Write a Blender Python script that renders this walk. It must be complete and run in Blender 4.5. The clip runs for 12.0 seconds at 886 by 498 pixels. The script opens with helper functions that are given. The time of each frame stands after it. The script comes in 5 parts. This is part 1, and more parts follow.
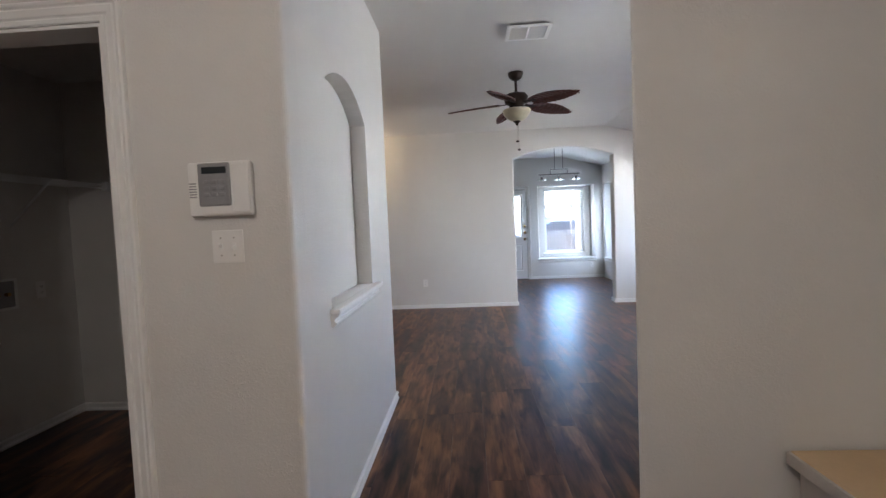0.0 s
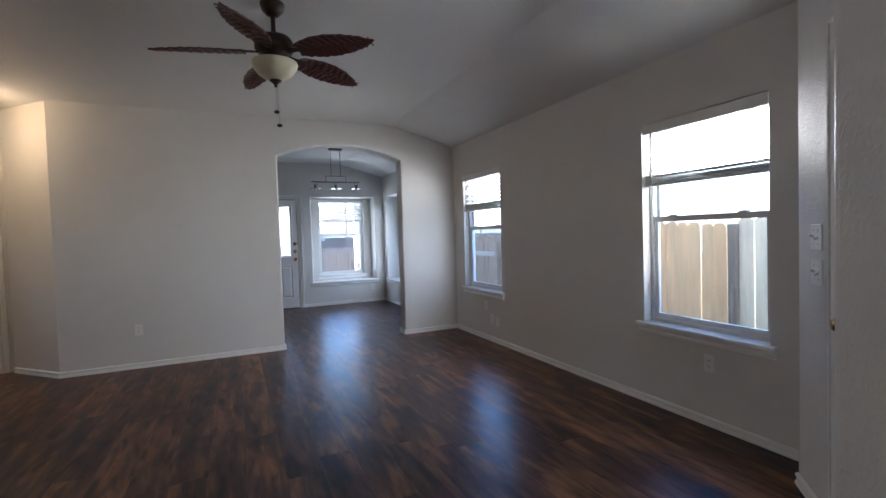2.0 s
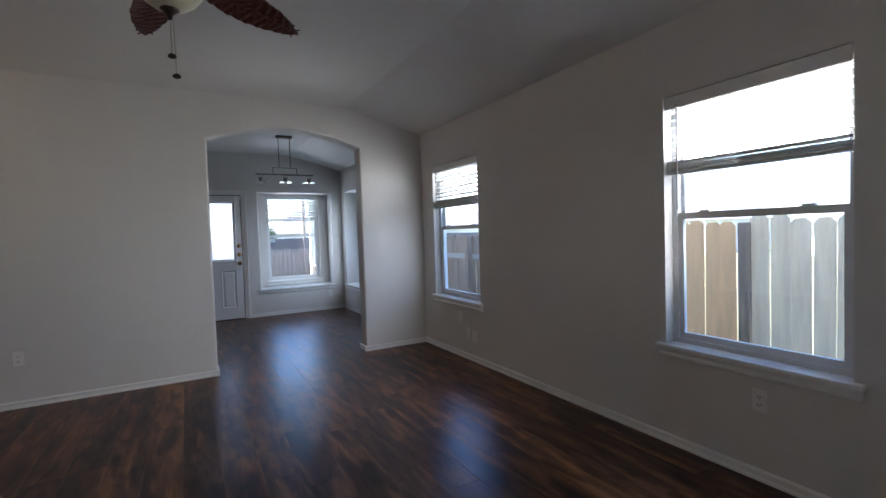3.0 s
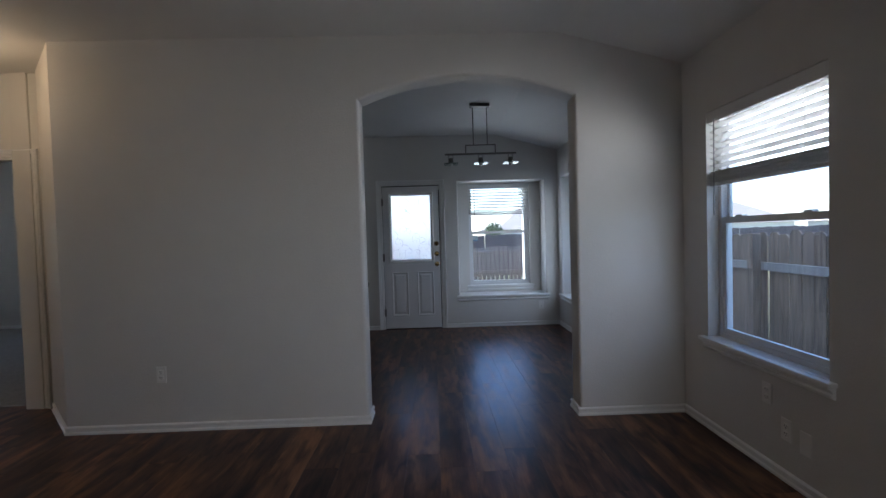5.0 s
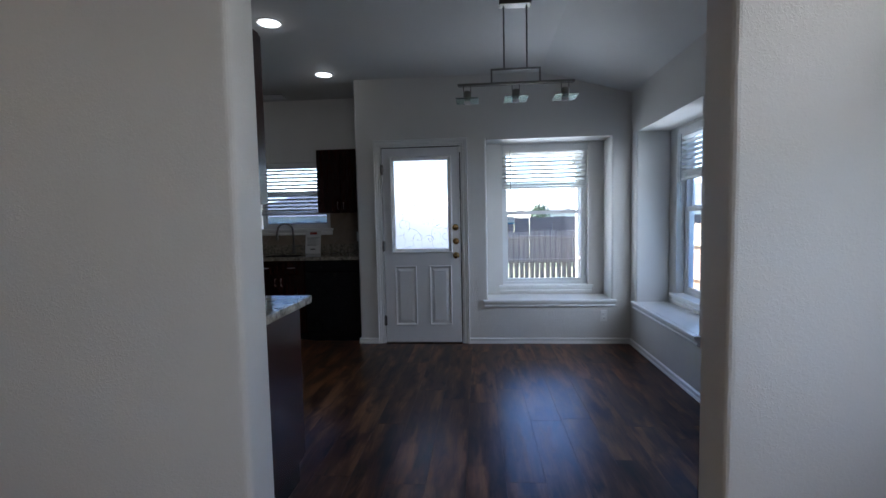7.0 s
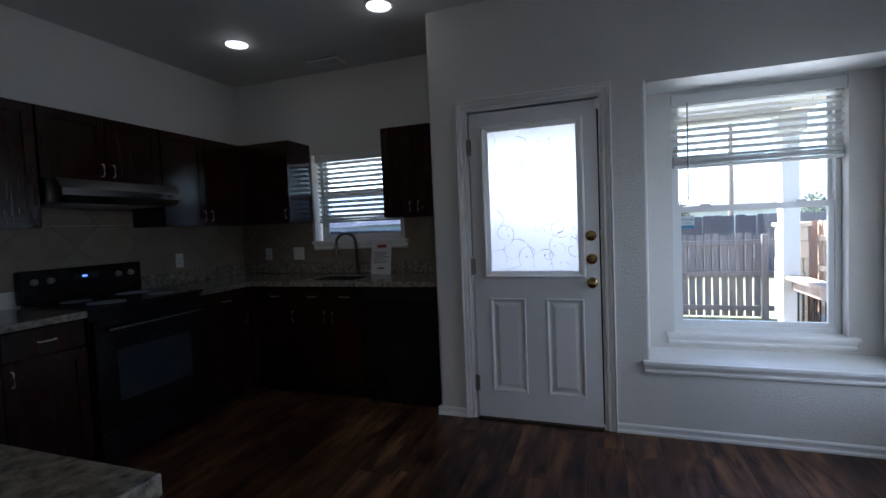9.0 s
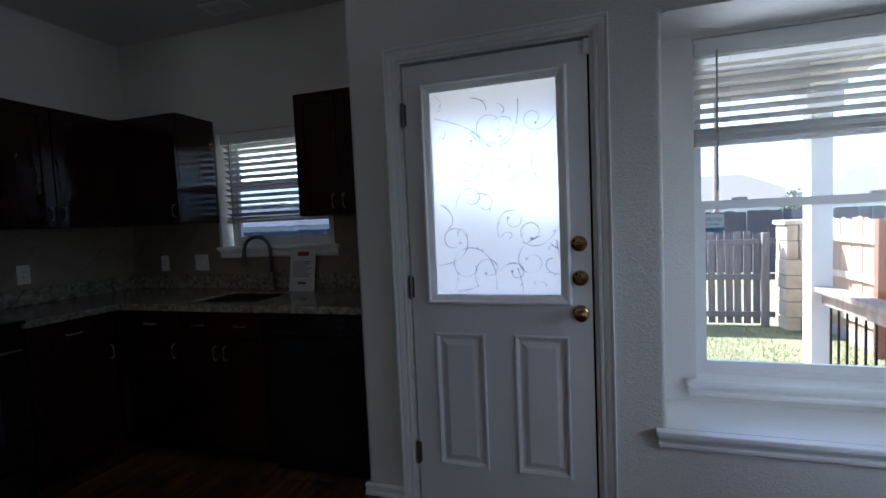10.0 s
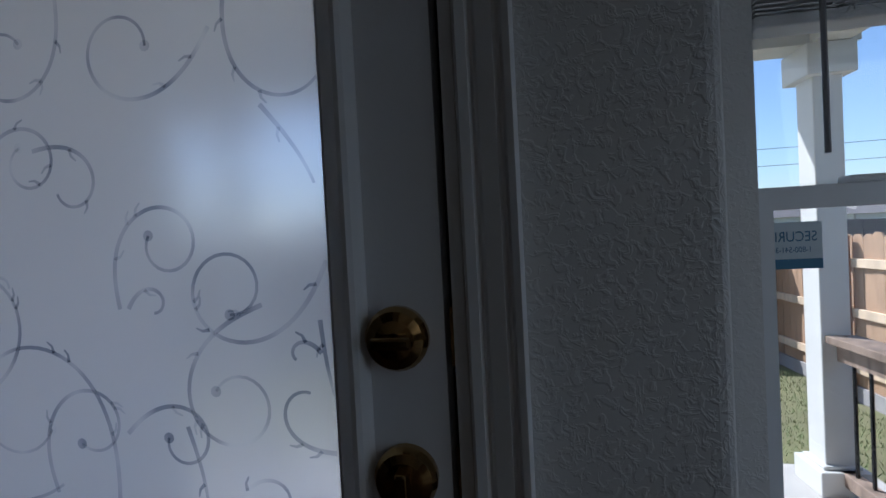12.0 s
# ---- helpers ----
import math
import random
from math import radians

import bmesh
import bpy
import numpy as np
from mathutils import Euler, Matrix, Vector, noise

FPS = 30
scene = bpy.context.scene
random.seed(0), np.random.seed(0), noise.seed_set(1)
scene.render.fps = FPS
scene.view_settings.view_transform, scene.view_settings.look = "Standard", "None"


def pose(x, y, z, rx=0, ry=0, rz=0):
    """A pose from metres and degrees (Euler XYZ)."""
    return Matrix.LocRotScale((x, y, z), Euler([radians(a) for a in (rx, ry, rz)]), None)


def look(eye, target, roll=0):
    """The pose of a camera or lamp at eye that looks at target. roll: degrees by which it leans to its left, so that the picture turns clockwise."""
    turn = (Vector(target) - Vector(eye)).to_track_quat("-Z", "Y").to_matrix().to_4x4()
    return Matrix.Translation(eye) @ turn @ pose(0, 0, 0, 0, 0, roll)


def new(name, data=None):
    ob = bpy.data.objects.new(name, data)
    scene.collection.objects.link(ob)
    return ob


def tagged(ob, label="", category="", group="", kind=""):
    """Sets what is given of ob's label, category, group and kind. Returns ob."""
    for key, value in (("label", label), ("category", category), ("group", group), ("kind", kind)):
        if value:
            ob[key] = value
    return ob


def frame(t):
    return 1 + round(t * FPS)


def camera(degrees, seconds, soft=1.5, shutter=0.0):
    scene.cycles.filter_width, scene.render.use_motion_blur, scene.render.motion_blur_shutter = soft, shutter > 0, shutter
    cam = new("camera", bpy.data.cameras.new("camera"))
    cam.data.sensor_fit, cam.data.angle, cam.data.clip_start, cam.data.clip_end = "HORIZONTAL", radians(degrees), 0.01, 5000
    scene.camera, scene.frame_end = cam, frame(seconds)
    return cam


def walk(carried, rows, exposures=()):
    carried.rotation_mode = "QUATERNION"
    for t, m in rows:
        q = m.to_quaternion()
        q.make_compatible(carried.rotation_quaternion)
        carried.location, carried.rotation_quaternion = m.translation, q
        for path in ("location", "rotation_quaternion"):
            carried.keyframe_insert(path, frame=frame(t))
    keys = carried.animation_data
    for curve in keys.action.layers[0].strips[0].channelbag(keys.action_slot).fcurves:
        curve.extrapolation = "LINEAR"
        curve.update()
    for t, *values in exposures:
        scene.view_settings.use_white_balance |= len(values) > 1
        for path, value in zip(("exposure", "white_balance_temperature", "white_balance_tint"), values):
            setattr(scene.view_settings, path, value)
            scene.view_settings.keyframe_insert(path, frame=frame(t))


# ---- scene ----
cam = camera(88.4, 12.0)
PATH = [
    (0, (1.963, 1.437, 1.296), (1.847, 3.431, 1.193), -2.4),
    (0.5, (1.941, 1.773, 1.309), (2.08, 3.766, 1.221), -1.6),
    (1, (1.988, 2.163, 1.315), (2.276, 4.141, 1.241), -1.8),
    (1.5, (2.078, 2.5, 1.312), (2.641, 4.418, 1.233), -1.5),
    (2, (2.193, 2.937, 1.303), (3.025, 4.754, 1.236), -1.8),
    (2.5, (2.321, 3.315, 1.31), (3.374, 5.013, 1.231), -1.8),
    (4.5, (3.015, 4.92, 1.304), (3.278, 6.902, 1.258), -2.0),
    (5, (3.177, 5.361, 1.317), (3.219, 7.359, 1.256), -1.7),
    (5.5, (3.321, 5.741, 1.327), (3.242, 7.736, 1.21), -1.5),
    (6, (3.398, 6.223, 1.326), (3.337, 8.217, 1.186), -1.3),
    (6.5, (3.446, 6.651, 1.312), (3.318, 8.641, 1.162), -1.3),
    (7, (3.456, 7.16, 1.296), (3.298, 9.149, 1.161), -1.2),
    (7.5, (3.442, 7.588, 1.287), (3.092, 9.553, 1.153), -2.0),
    (9.5, (3.242, 9.372, 1.301), (2.578, 11.257, 1.205), -2.3),
    (10, (3.238, 9.851, 1.311), (2.648, 11.759, 1.195), -2.5),
    (10.5, (3.261, 10.274, 1.297), (2.803, 12.218, 1.181), -2.5),
    (11, (3.289, 10.705, 1.304), (2.943, 12.673, 1.222), -2.3),
    (11.5, (3.315, 11.036, 1.312), (3.017, 13.013, 1.25), -2.4),
    (12, (3.342, 11.352, 1.297), (3.030, 13.326, 1.257), -3.0),
]
KELVIN, TINT = 5600, 10
EXPOSURES = [(t, stops, KELVIN, TINT) for t, stops in ((0.0, 4.0), (1.0, 3.5), (1.5, 3.35), (2.5, 3.0), (4.5, 2.15), (5.0, 2.05), (5.5, 2.2), (6.0, 2.55), (6.5, 2.6), (7.0, 2.55), (7.5, 2.55), (9.5, 2.32), (10.0, 2.1), (10.5, 1.7), (11.0, 1.15), (11.5, 0.68), (12.0, 0.32))]
walk(cam, [(t, look(eye, target, roll)) for t, eye, target, roll in PATH], EXPOSURES)

# ---- world and lights ----
SUN_EL, SUN_AZ = radians(48), radians(-50)          # azimuth from +y towards +x
world = bpy.data.worlds.new("sky")
scene.world = world
world.use_nodes = True
wn = world.node_tree
sky = wn.nodes.new("ShaderNodeTexSky")
sky.sky_type, sky.sun_disc = "NISHITA", False
sky.dust_density, sky.ozone_density = 1.0, 3.0
sky.sun_elevation, sky.sun_rotation = SUN_EL, SUN_AZ
wn.links.new(sky.outputs[0], wn.nodes["Background"].inputs[0])
wn.nodes["Background"].inputs[1].default_value = 0.15
sun = new("sun", bpy.data.lights.new("sun", "SUN"))
sun.data.energy, sun.data.angle, sun.data.color = 5.0, radians(0.5), (1.0, 0.95, 0.88)
to_sun = Vector((math.sin(SUN_AZ) * math.cos(SUN_EL), math.cos(SUN_AZ) * math.cos(SUN_EL), math.sin(SUN_EL)))
sun.rotation_mode = "QUATERNION"
sun.rotation_quaternion = to_sun.to_track_quat("Z", "Y")


def point_lamp(name, place, watts, colour, radius):
    ob = new(name, bpy.data.lights.new(name, "POINT"))
    ob.data.energy, ob.data.color, ob.data.shadow_soft_size = watts, colour, radius
    ob.location = place
    return ob



def daylight(name, m, w, h, watts, up, side, spread, colour):
    """Area lamp added in a window opening to stand in for sky and ground light: m as for the window (local y outwards),
    aimed up degrees above the level and side degrees round from the inward normal."""
    ob = new(name, bpy.data.lights.new(name, "AREA"))
    ob.data.shape, ob.data.size, ob.data.size_y = "RECTANGLE", w, h
    ob.data.energy, ob.data.color, ob.data.spread = watts, colour, radians(spread)
    ob.matrix_world = m @ pose(0, 0, 0, 0, 0, side) @ pose(0, 0, 0, 270 - up, 0, 0)
    return ob


WARM_DAY, COOL_DAY, BLUE_DAY = (1.0, 0.91, 0.80), (0.93, 0.97, 1.0), (0.38, 0.48, 1.0)
for y in (4.95, 7.825):
    # stand-in lamps: sky above the blind's rail, ground and fence light going up
    daylight("sky_light", pose(5.108, y, 1.84, 0, 0, -90), 0.80, 0.31, 2.1 if y < 6 else 1.1, -6, 0, 140, WARM_DAY)
    daylight("ground_light", pose(4.945, y, 1.75, 0, 0, -90), 0.8, 0.35, 0.09, 20, 0, 44, WARM_DAY)
# lamps turned sideways, added to brighten the arch wall
daylight("wall_fill", pose(4.930, 4.95, 1.55, 0, 0, -90), 0.5, 0.8, 0.8, -17, -63, 70, WARM_DAY)
daylight("wall_fill", pose(4.930, 7.825, 1.30, 0, 0, -90), 0.5, 0.95, 0.18, -8, -46, 96, (1.0, 0.95, 0.88))
daylight("ground_light", pose(4.16, 12.10, 1.85, 0, 0, 0), 0.8, 0.3, 0.17, 34, 0, 80, COOL_DAY)
# blue-tinted lamp aimed down, adds a blue sheen to the floor
daylight("sky_light", pose(4.16, 12.10, 1.35, 0, 0, 0), 0.8, 0.35, 0.13, -46, 0, 60, BLUE_DAY)
daylight("ground_light", pose(5.255, 11.035, 1.85, 0, 0, -90), 0.8, 0.3, 0.17, 34, 0, 80, COOL_DAY)
# added likewise to brighten the nook's door wall and side wall
daylight("wall_fill", pose(4.940, 11.015, 1.35, 0, 0, -90), 0.8, 1.3, 0.5, -18, -50, 84, COOL_DAY)
daylight("wall_fill", pose(4.16, 12.085, 1.40, 0, 0, 0), 0.6, 1.1, 0.34, -6, 56, 78, COOL_DAY)
HALL_LAMP, UNSEEN_ENTRY_LAMP = (0.05, 8.3, 2.56), (1.55, 0.65, 2.55)
point_lamp("hall_bulb", (HALL_LAMP[0], HALL_LAMP[1], 2.42), 1.25, (1.0, 0.66, 0.36), 0.06)
# the entry lamp is out of view, added to light the entry walls
point_lamp("unseen_entry_bulb", (UNSEEN_ENTRY_LAMP[0], UNSEEN_ENTRY_LAMP[1], 2.42), 2.15, (1.0, 0.84, 0.70), 0.08)


# ---- materials ----
def material(name, colour, rough=0.5, metal=0.0, var=0.08, scale=6.0, bump=0.0, bump_scale=80.0, stretch=(1, 1, 1), spec=0.5, dark=None, rough_var=0.05, coat=0.0):
    m = bpy.data.materials.new(name)
    m.use_nodes = True
    nt = m.node_tree
    b = nt.nodes["Principled BSDF"]
    b.inputs["Roughness"].default_value, b.inputs["Metallic"].default_value = rough, metal
    b.inputs["Specular IOR Level"].default_value, b.inputs["Coat Weight"].default_value = spec, coat
    tc, mp, info = nt.nodes.new("ShaderNodeTexCoord"), nt.nodes.new("ShaderNodeMapping"), nt.nodes.new("ShaderNodeObjectInfo")
    mp.inputs["Scale"].default_value = stretch
    nt.links.new(tc.outputs["Object"], mp.inputs[0])
    off = nt.nodes.new("ShaderNodeMath")
    off.operation = "MULTIPLY"
    off.inputs[1].default_value = 37.0
    nt.links.new(info.outputs["Random"], off.inputs[0])
    n1, n2 = nt.nodes.new("ShaderNodeTexNoise"), nt.nodes.new("ShaderNodeTexNoise")
    for n, s in ((n1, scale), (n2, scale * 9)):
        n.noise_dimensions = "4D"
        n.inputs["Scale"].default_value, n.inputs["Detail"].default_value = s, 5
        nt.links.new(mp.outputs[0], n.inputs["Vector"])
        nt.links.new(off.outputs[0], n.inputs["W"])
    mix = nt.nodes.new("ShaderNodeMath")
    mix.operation = "MULTIPLY_ADD"
    mix.inputs[1].default_value = 0.35
    nt.links.new(n2.outputs["Fac"], mix.inputs[0])
    nt.links.new(n1.outputs["Fac"], mix.inputs[2])
    ramp = nt.nodes.new("ShaderNodeValToRGB")
    ramp.color_ramp.elements[0].position, ramp.color_ramp.elements[1].position = 0.42, 0.92
    low = dark or [c * (1 - var) for c in colour]
    high = [min(1, c * (1 + var)) for c in colour]
    ramp.color_ramp.elements[0].color, ramp.color_ramp.elements[1].color = (*low, 1), (*high, 1)
    nt.links.new(mix.outputs[0], ramp.inputs[0])
    nt.links.new(ramp.outputs[0], b.inputs["Base Color"])
    if rough_var:
        rr = nt.nodes.new("ShaderNodeMapRange")
        rr.inputs["To Min"].default_value, rr.inputs["To Max"].default_value = max(0.02, rough - rough_var), min(1, rough + rough_var)
        nt.links.new(n1.outputs["Fac"], rr.inputs["Value"])
        nt.links.new(rr.outputs[0], b.inputs["Roughness"])
    if bump:
        n3, bp = nt.nodes.new("ShaderNodeTexNoise"), nt.nodes.new("ShaderNodeBump")
        n3.inputs["Scale"].default_value, n3.inputs["Detail"].default_value = bump_scale, 3
        nt.links.new(mp.outputs[0], n3.inputs["Vector"])
        bp.inputs["Strength"].default_value, bp.inputs["Distance"].default_value = bump, 0.004
        nt.links.new(n3.outputs["Fac"], bp.inputs["Height"])
        nt.links.new(bp.outputs[0], b.inputs["Normal"])
    return m


def knockdown(name, colour, strength):
    """Painted drywall with a flattened spatter relief."""
    m = material(name, colour, 0.55, 0, 0.035, 0.9, 0, spec=0.35)
    nt = m.node_tree
    b = nt.nodes["Principled BSDF"]
    tc, n, r, f, bp = (nt.nodes.new(k) for k in ("ShaderNodeTexCoord", "ShaderNodeTexNoise", "ShaderNodeValToRGB", "ShaderNodeTexNoise", "ShaderNodeBump"))
    n.inputs["Scale"].default_value, n.inputs["Detail"].default_value, n.inputs["Distortion"].default_value = 80, 3.0, 0.9
    f.inputs["Scale"].default_value = 260
    r.color_ramp.elements[0].position, r.color_ramp.elements[1].position = 0.47, 0.60
    add = nt.nodes.new("ShaderNodeMath")
    add.operation = "MULTIPLY_ADD"
    add.inputs[1].default_value = 0.12
    nt.links.new(tc.outputs["Object"], n.inputs["Vector"])
    nt.links.new(tc.outputs["Object"], f.inputs["Vector"])
    nt.links.new(n.outputs["Fac"], r.inputs[0])
    nt.links.new(f.outputs["Fac"], add.inputs[0])
    nt.links.new(r.outputs[0], add.inputs[2])
    nt.links.new(add.outputs[0], bp.inputs["Height"])
    bp.inputs["Strength"].default_value, bp.inputs["Distance"].default_value = strength, 0.003
    nt.links.new(bp.outputs[0], b.inputs["Normal"])
    return m


def plank_material():
    m = bpy.data.materials.new("plank_wood")
    m.use_nodes = True
    nt = m.node_tree
    b = nt.nodes["Principled BSDF"]

    def node(kind, **values):
        n = nt.nodes.new(kind)
        for key, value in values.items():
            n.inputs[key].default_value = value
        return n

    def calc(op, a, c):
        n = nt.nodes.new("ShaderNodeMath")
        n.operation = op
        for i, v in enumerate((a, c)):
            if isinstance(v, (int, float)):
                n.inputs[i].default_value = v
            else:
                nt.links.new(v, n.inputs[i])
        return n.outputs[0]

    tc, info, geo = node("ShaderNodeTexCoord"), node("ShaderNodeObjectInfo"), node("ShaderNodeNewGeometry")
    rand = calc("FRACT", calc("ADD", info.outputs["Random"], geo.outputs["Random Per Island"]), 0)
    wide, fine, blot = node("ShaderNodeMapping", Scale=(11, 1.8, 1)), node("ShaderNodeMapping", Scale=(90, 5, 1)), node("ShaderNodeMapping", Scale=(13, 3.6, 1))
    out = []
    for mp, seed, detail in ((wide, 31, 4), (fine, 53, 6), (blot, 71, 3)):
        nt.links.new(tc.outputs["Object"], mp.inputs[0])
        n = node("ShaderNodeTexNoise", Scale=1.0, Detail=detail, Distortion=0.5)
        n.noise_dimensions = "4D"
        nt.links.new(mp.outputs[0], n.inputs["Vector"])
        nt.links.new(calc("MULTIPLY", rand, seed), n.inputs["W"])
        out.append(n.outputs["Fac"])
    tone = calc("ADD", calc("MULTIPLY", out[0], 0.95), calc("ADD", calc("MULTIPLY", out[1], 0.22), calc("MULTIPLY", rand, 0.12)))
    ramp = node("ShaderNodeValToRGB")
    e = ramp.color_ramp.elements
    e[0].position, e[0].color = 0.44, (0.022, 0.011, 0.007, 1)
    e[1].position, e[1].color = 0.88, (0.340, 0.165, 0.076, 1)
    mid = e.new(0.64)
    mid.color = (0.115, 0.054, 0.027, 1)
    nt.links.new(tone, ramp.inputs[0])
    knots = node("ShaderNodeMapRange", **{"From Min": 0.48, "From Max": 0.69, "To Min": 1.0, "To Max": 0.16})
    nt.links.new(out[2], knots.inputs["Value"])
    mixer = nt.nodes.new("ShaderNodeMix")
    mixer.data_type, mixer.blend_type = "RGBA", "MULTIPLY"
    mixer.inputs[0].default_value = 1.0
    nt.links.new(ramp.outputs[0], mixer.inputs[6])
    nt.links.new(knots.outputs[0], mixer.inputs[7])
    nt.links.new(mixer.outputs[2], b.inputs["Base Color"])
    rough = node("ShaderNodeMapRange", **{"To Min": 0.25, "To Max": 0.40})
    nt.links.new(out[0], rough.inputs["Value"])
    nt.links.new(rough.outputs[0], b.inputs["Roughness"])
    b.inputs["Specular IOR Level"].default_value = 0.32
    # puts the blue of the windows' reflection into the finish's tint
    b.inputs["Specular Tint"].default_value = (0.40, 0.50, 1.0, 1)
    bp = node("ShaderNodeBump", Strength=0.18, Distance=0.0012)
    nt.links.new(calc("ADD", out[1], out[2]), bp.inputs["Height"])
    nt.links.new(bp.outputs[0], b.inputs["Normal"])
    return m


def glass(name, colour=(1, 1, 1), rough=0.0):
    m = bpy.data.materials.new(name)
    m.use_nodes = True
    b = m.node_tree.nodes["Principled BSDF"]
    b.inputs["Base Color"].default_value = (*colour, 1)
    b.inputs["Transmission Weight"].default_value, b.inputs["Roughness"].default_value, b.inputs["IOR"].default_value = 1.0, rough, 1.45
    return m


def frosted():
    m = bpy.data.materials.new("frosted_film")
    m.use_nodes = True
    nt = m.node_tree
    b = nt.nodes["Principled BSDF"]
    b.inputs["Base Color"].default_value = (0.95, 0.96, 1.0, 1)
    b.inputs["Transmission Weight"].default_value, b.inputs["Roughness"].default_value = 1.0, 0.25
    tr, mixer = nt.nodes.new("ShaderNodeBsdfTranslucent"), nt.nodes.new("ShaderNodeMixShader")
    tr.inputs[0].default_value = (0.96, 0.95, 1.0, 1)
    mixer.inputs[0].default_value = 0.42
    nt.links.new(b.outputs[0], mixer.inputs[1])
    nt.links.new(tr.outputs[0], mixer.inputs[2])
    nt.links.new(mixer.outputs[0], nt.nodes["Material Output"].inputs[0])
    return m


def glowing(name, colour, strength):
    m = bpy.data.materials.new(name)
    m.use_nodes = True
    b = m.node_tree.nodes["Principled BSDF"]
    b.inputs["Base Color"].default_value = (*colour, 1)
    b.inputs["Emission Color"].default_value, b.inputs["Emission Strength"].default_value = (*colour, 1), strength
    return m


WALL = knockdown("wall_paint", (0.73, 0.715, 0.69), 0.22)
ROUGH_WALL = knockdown("coarse_wall_paint", (0.73, 0.715, 0.69), 0.38)
CEIL = knockdown("ceiling_paint", (0.73, 0.725, 0.71), 0.3)
TRIM = material("trim_paint", (0.88, 0.88, 0.87), 0.32, 0, 0.03, 5, 0.05, 90)
DOOR = material("door_paint", (0.80, 0.80, 0.81), 0.38, 0, 0.03, 4, 0.08, 120)
VINYL = material("white_vinyl", (0.80, 0.81, 0.82), 0.35, 0, 0.03, 5)
SLAT = material("blind_slat", (0.78, 0.78, 0.77), 0.45, 0, 0.04, 8, 0.06, 150, (1, 12, 12))
PLASTIC = material("white_plastic", (0.86, 0.85, 0.83), 0.38, 0, 0.03, 12)
GREY_PLASTIC = material("grey_plastic", (0.30, 0.30, 0.31), 0.4, 0, 0.06, 20)
SCREEN = material("dark_display", (0.03, 0.035, 0.04), 0.15, 0, 0.1, 20)
BRASS = material("polished_brass", (0.42, 0.28, 0.12), 0.14, 1.0, 0.1, 25)
STEEL = material("brushed_nickel", (0.48, 0.46, 0.43), 0.30, 1.0, 0.08, 20, 0.03, 200, (1, 1, 8))
DARK_NICKEL = material("dark_nickel", (0.20, 0.19, 0.18), 0.32, 1.0, 0.1, 20)
BRONZE = material("dark_bronze", (0.045, 0.032, 0.026), 0.42, 0.6, 0.2, 18)
BLADE = material("carved_blade_wood", (0.085, 0.020, 0.013), 0.42, 0, 0.35, 16, 0.4, 60, (1, 5, 1))
BOWL = material("alabaster_glass", (0.62, 0.58, 0.42), 0.30, 0, 0.12, 14)
CHERRY = material("dark_cherry_wood", (0.022, 0.006, 0.004), 0.20, 0, 0.30, 5, 0.02, 60, (6, 6, 1), spec=0.4, rough_var=0.04)
BLACK = material("black_enamel", (0.010, 0.010, 0.011), 0.2, 0, 0.15, 10, spec=0.35)
STAINLESS = material("stainless_steel", (0.22, 0.22, 0.225), 0.24, 1.0, 0.06, 10, 0.03, 220, (1, 10, 1))
GRANITE = material("speckled_granite", (0.30, 0.27, 0.22), 0.07, 0, 0.5, 38, 0.04, 120, dark=(0.06, 0.052, 0.042))
TILE = material("tan_wall_tile", (0.25, 0.205, 0.155), 0.38, 0, 0.18, 7, 0.1, 60)
GROUT = material("grout", (0.30, 0.27, 0.23), 0.8, 0, 0.1, 30)
CARPET = material("grey_carpet", (0.30, 0.28, 0.26), 0.95, 0, 0.15, 40, 0.6, 300, spec=0.1)
GAP = material("floor_underlay", (0.012, 0.008, 0.006), 0.8, 0, 0.1, 20)
PLANK = plank_material()
PANE = glass("window_glass", (0.97, 0.985, 1.0))
GREEN_GLASS = glass("green_edge_glass", (0.62, 0.80, 0.76), 0.08)
FROST = frosted()
ETCH = bpy.data.materials.new("etched_vine")
ETCH.use_nodes = True
# noise tint paints the bright and dark outdoors seen through clear lines
_t, _n, _r = (ETCH.node_tree.nodes.new(k) for k in ("ShaderNodeBsdfTransparent", "ShaderNodeTexNoise", "ShaderNodeValToRGB"))
_n.inputs["Scale"].default_value = 7.0
_r.color_ramp.elements[0].position, _r.color_ramp.elements[1].position = 0.38, 0.66
_r.color_ramp.elements[0].color, _r.color_ramp.elements[1].color = (0.42, 0.45, 0.52, 1), (0.98, 0.99, 1.0, 1)
ETCH.node_tree.links.new(_n.outputs["Fac"], _r.inputs[0])
ETCH.node_tree.links.new(_r.outputs[0], _t.inputs[0])
ETCH.node_tree.links.new(_t.outputs[0], ETCH.node_tree.nodes["Material Output"].inputs[0])
CAN_GLOW = glowing("can_lens", (1.0, 0.97, 0.92), 0.6)
BULB_GLOW = glowing("hall_shade_glass", (1.0, 0.74, 0.42), 1.2)
CEDAR = material("cedar_fence", (0.43, 0.275, 0.17), 0.75, 0, 0.3, 3, 0.25, 40, (8, 8, 1))
GREYWOOD = material("weathered_fence", (0.27, 0.20, 0.155), 0.85, 0, 0.5, 3, 0.3, 40, (8, 8, 1))
PALEWOOD = material("pale_fence", (0.68, 0.52, 0.36), 0.8, 0, 0.28, 3, 0.25, 40, (5, 5, 0.6))
CREAM = material("cream_siding", (0.66, 0.65, 0.62), 0.6, 0, 0.06, 4, 0.06, 60)
CONCRETE = material("patio_concrete", (0.50, 0.48, 0.45), 0.85, 0, 0.12, 5, 0.2, 90)
STONE = material("limestone", (0.50, 0.42, 0.31), 0.85, 0, 0.25, 6, 0.4, 40)
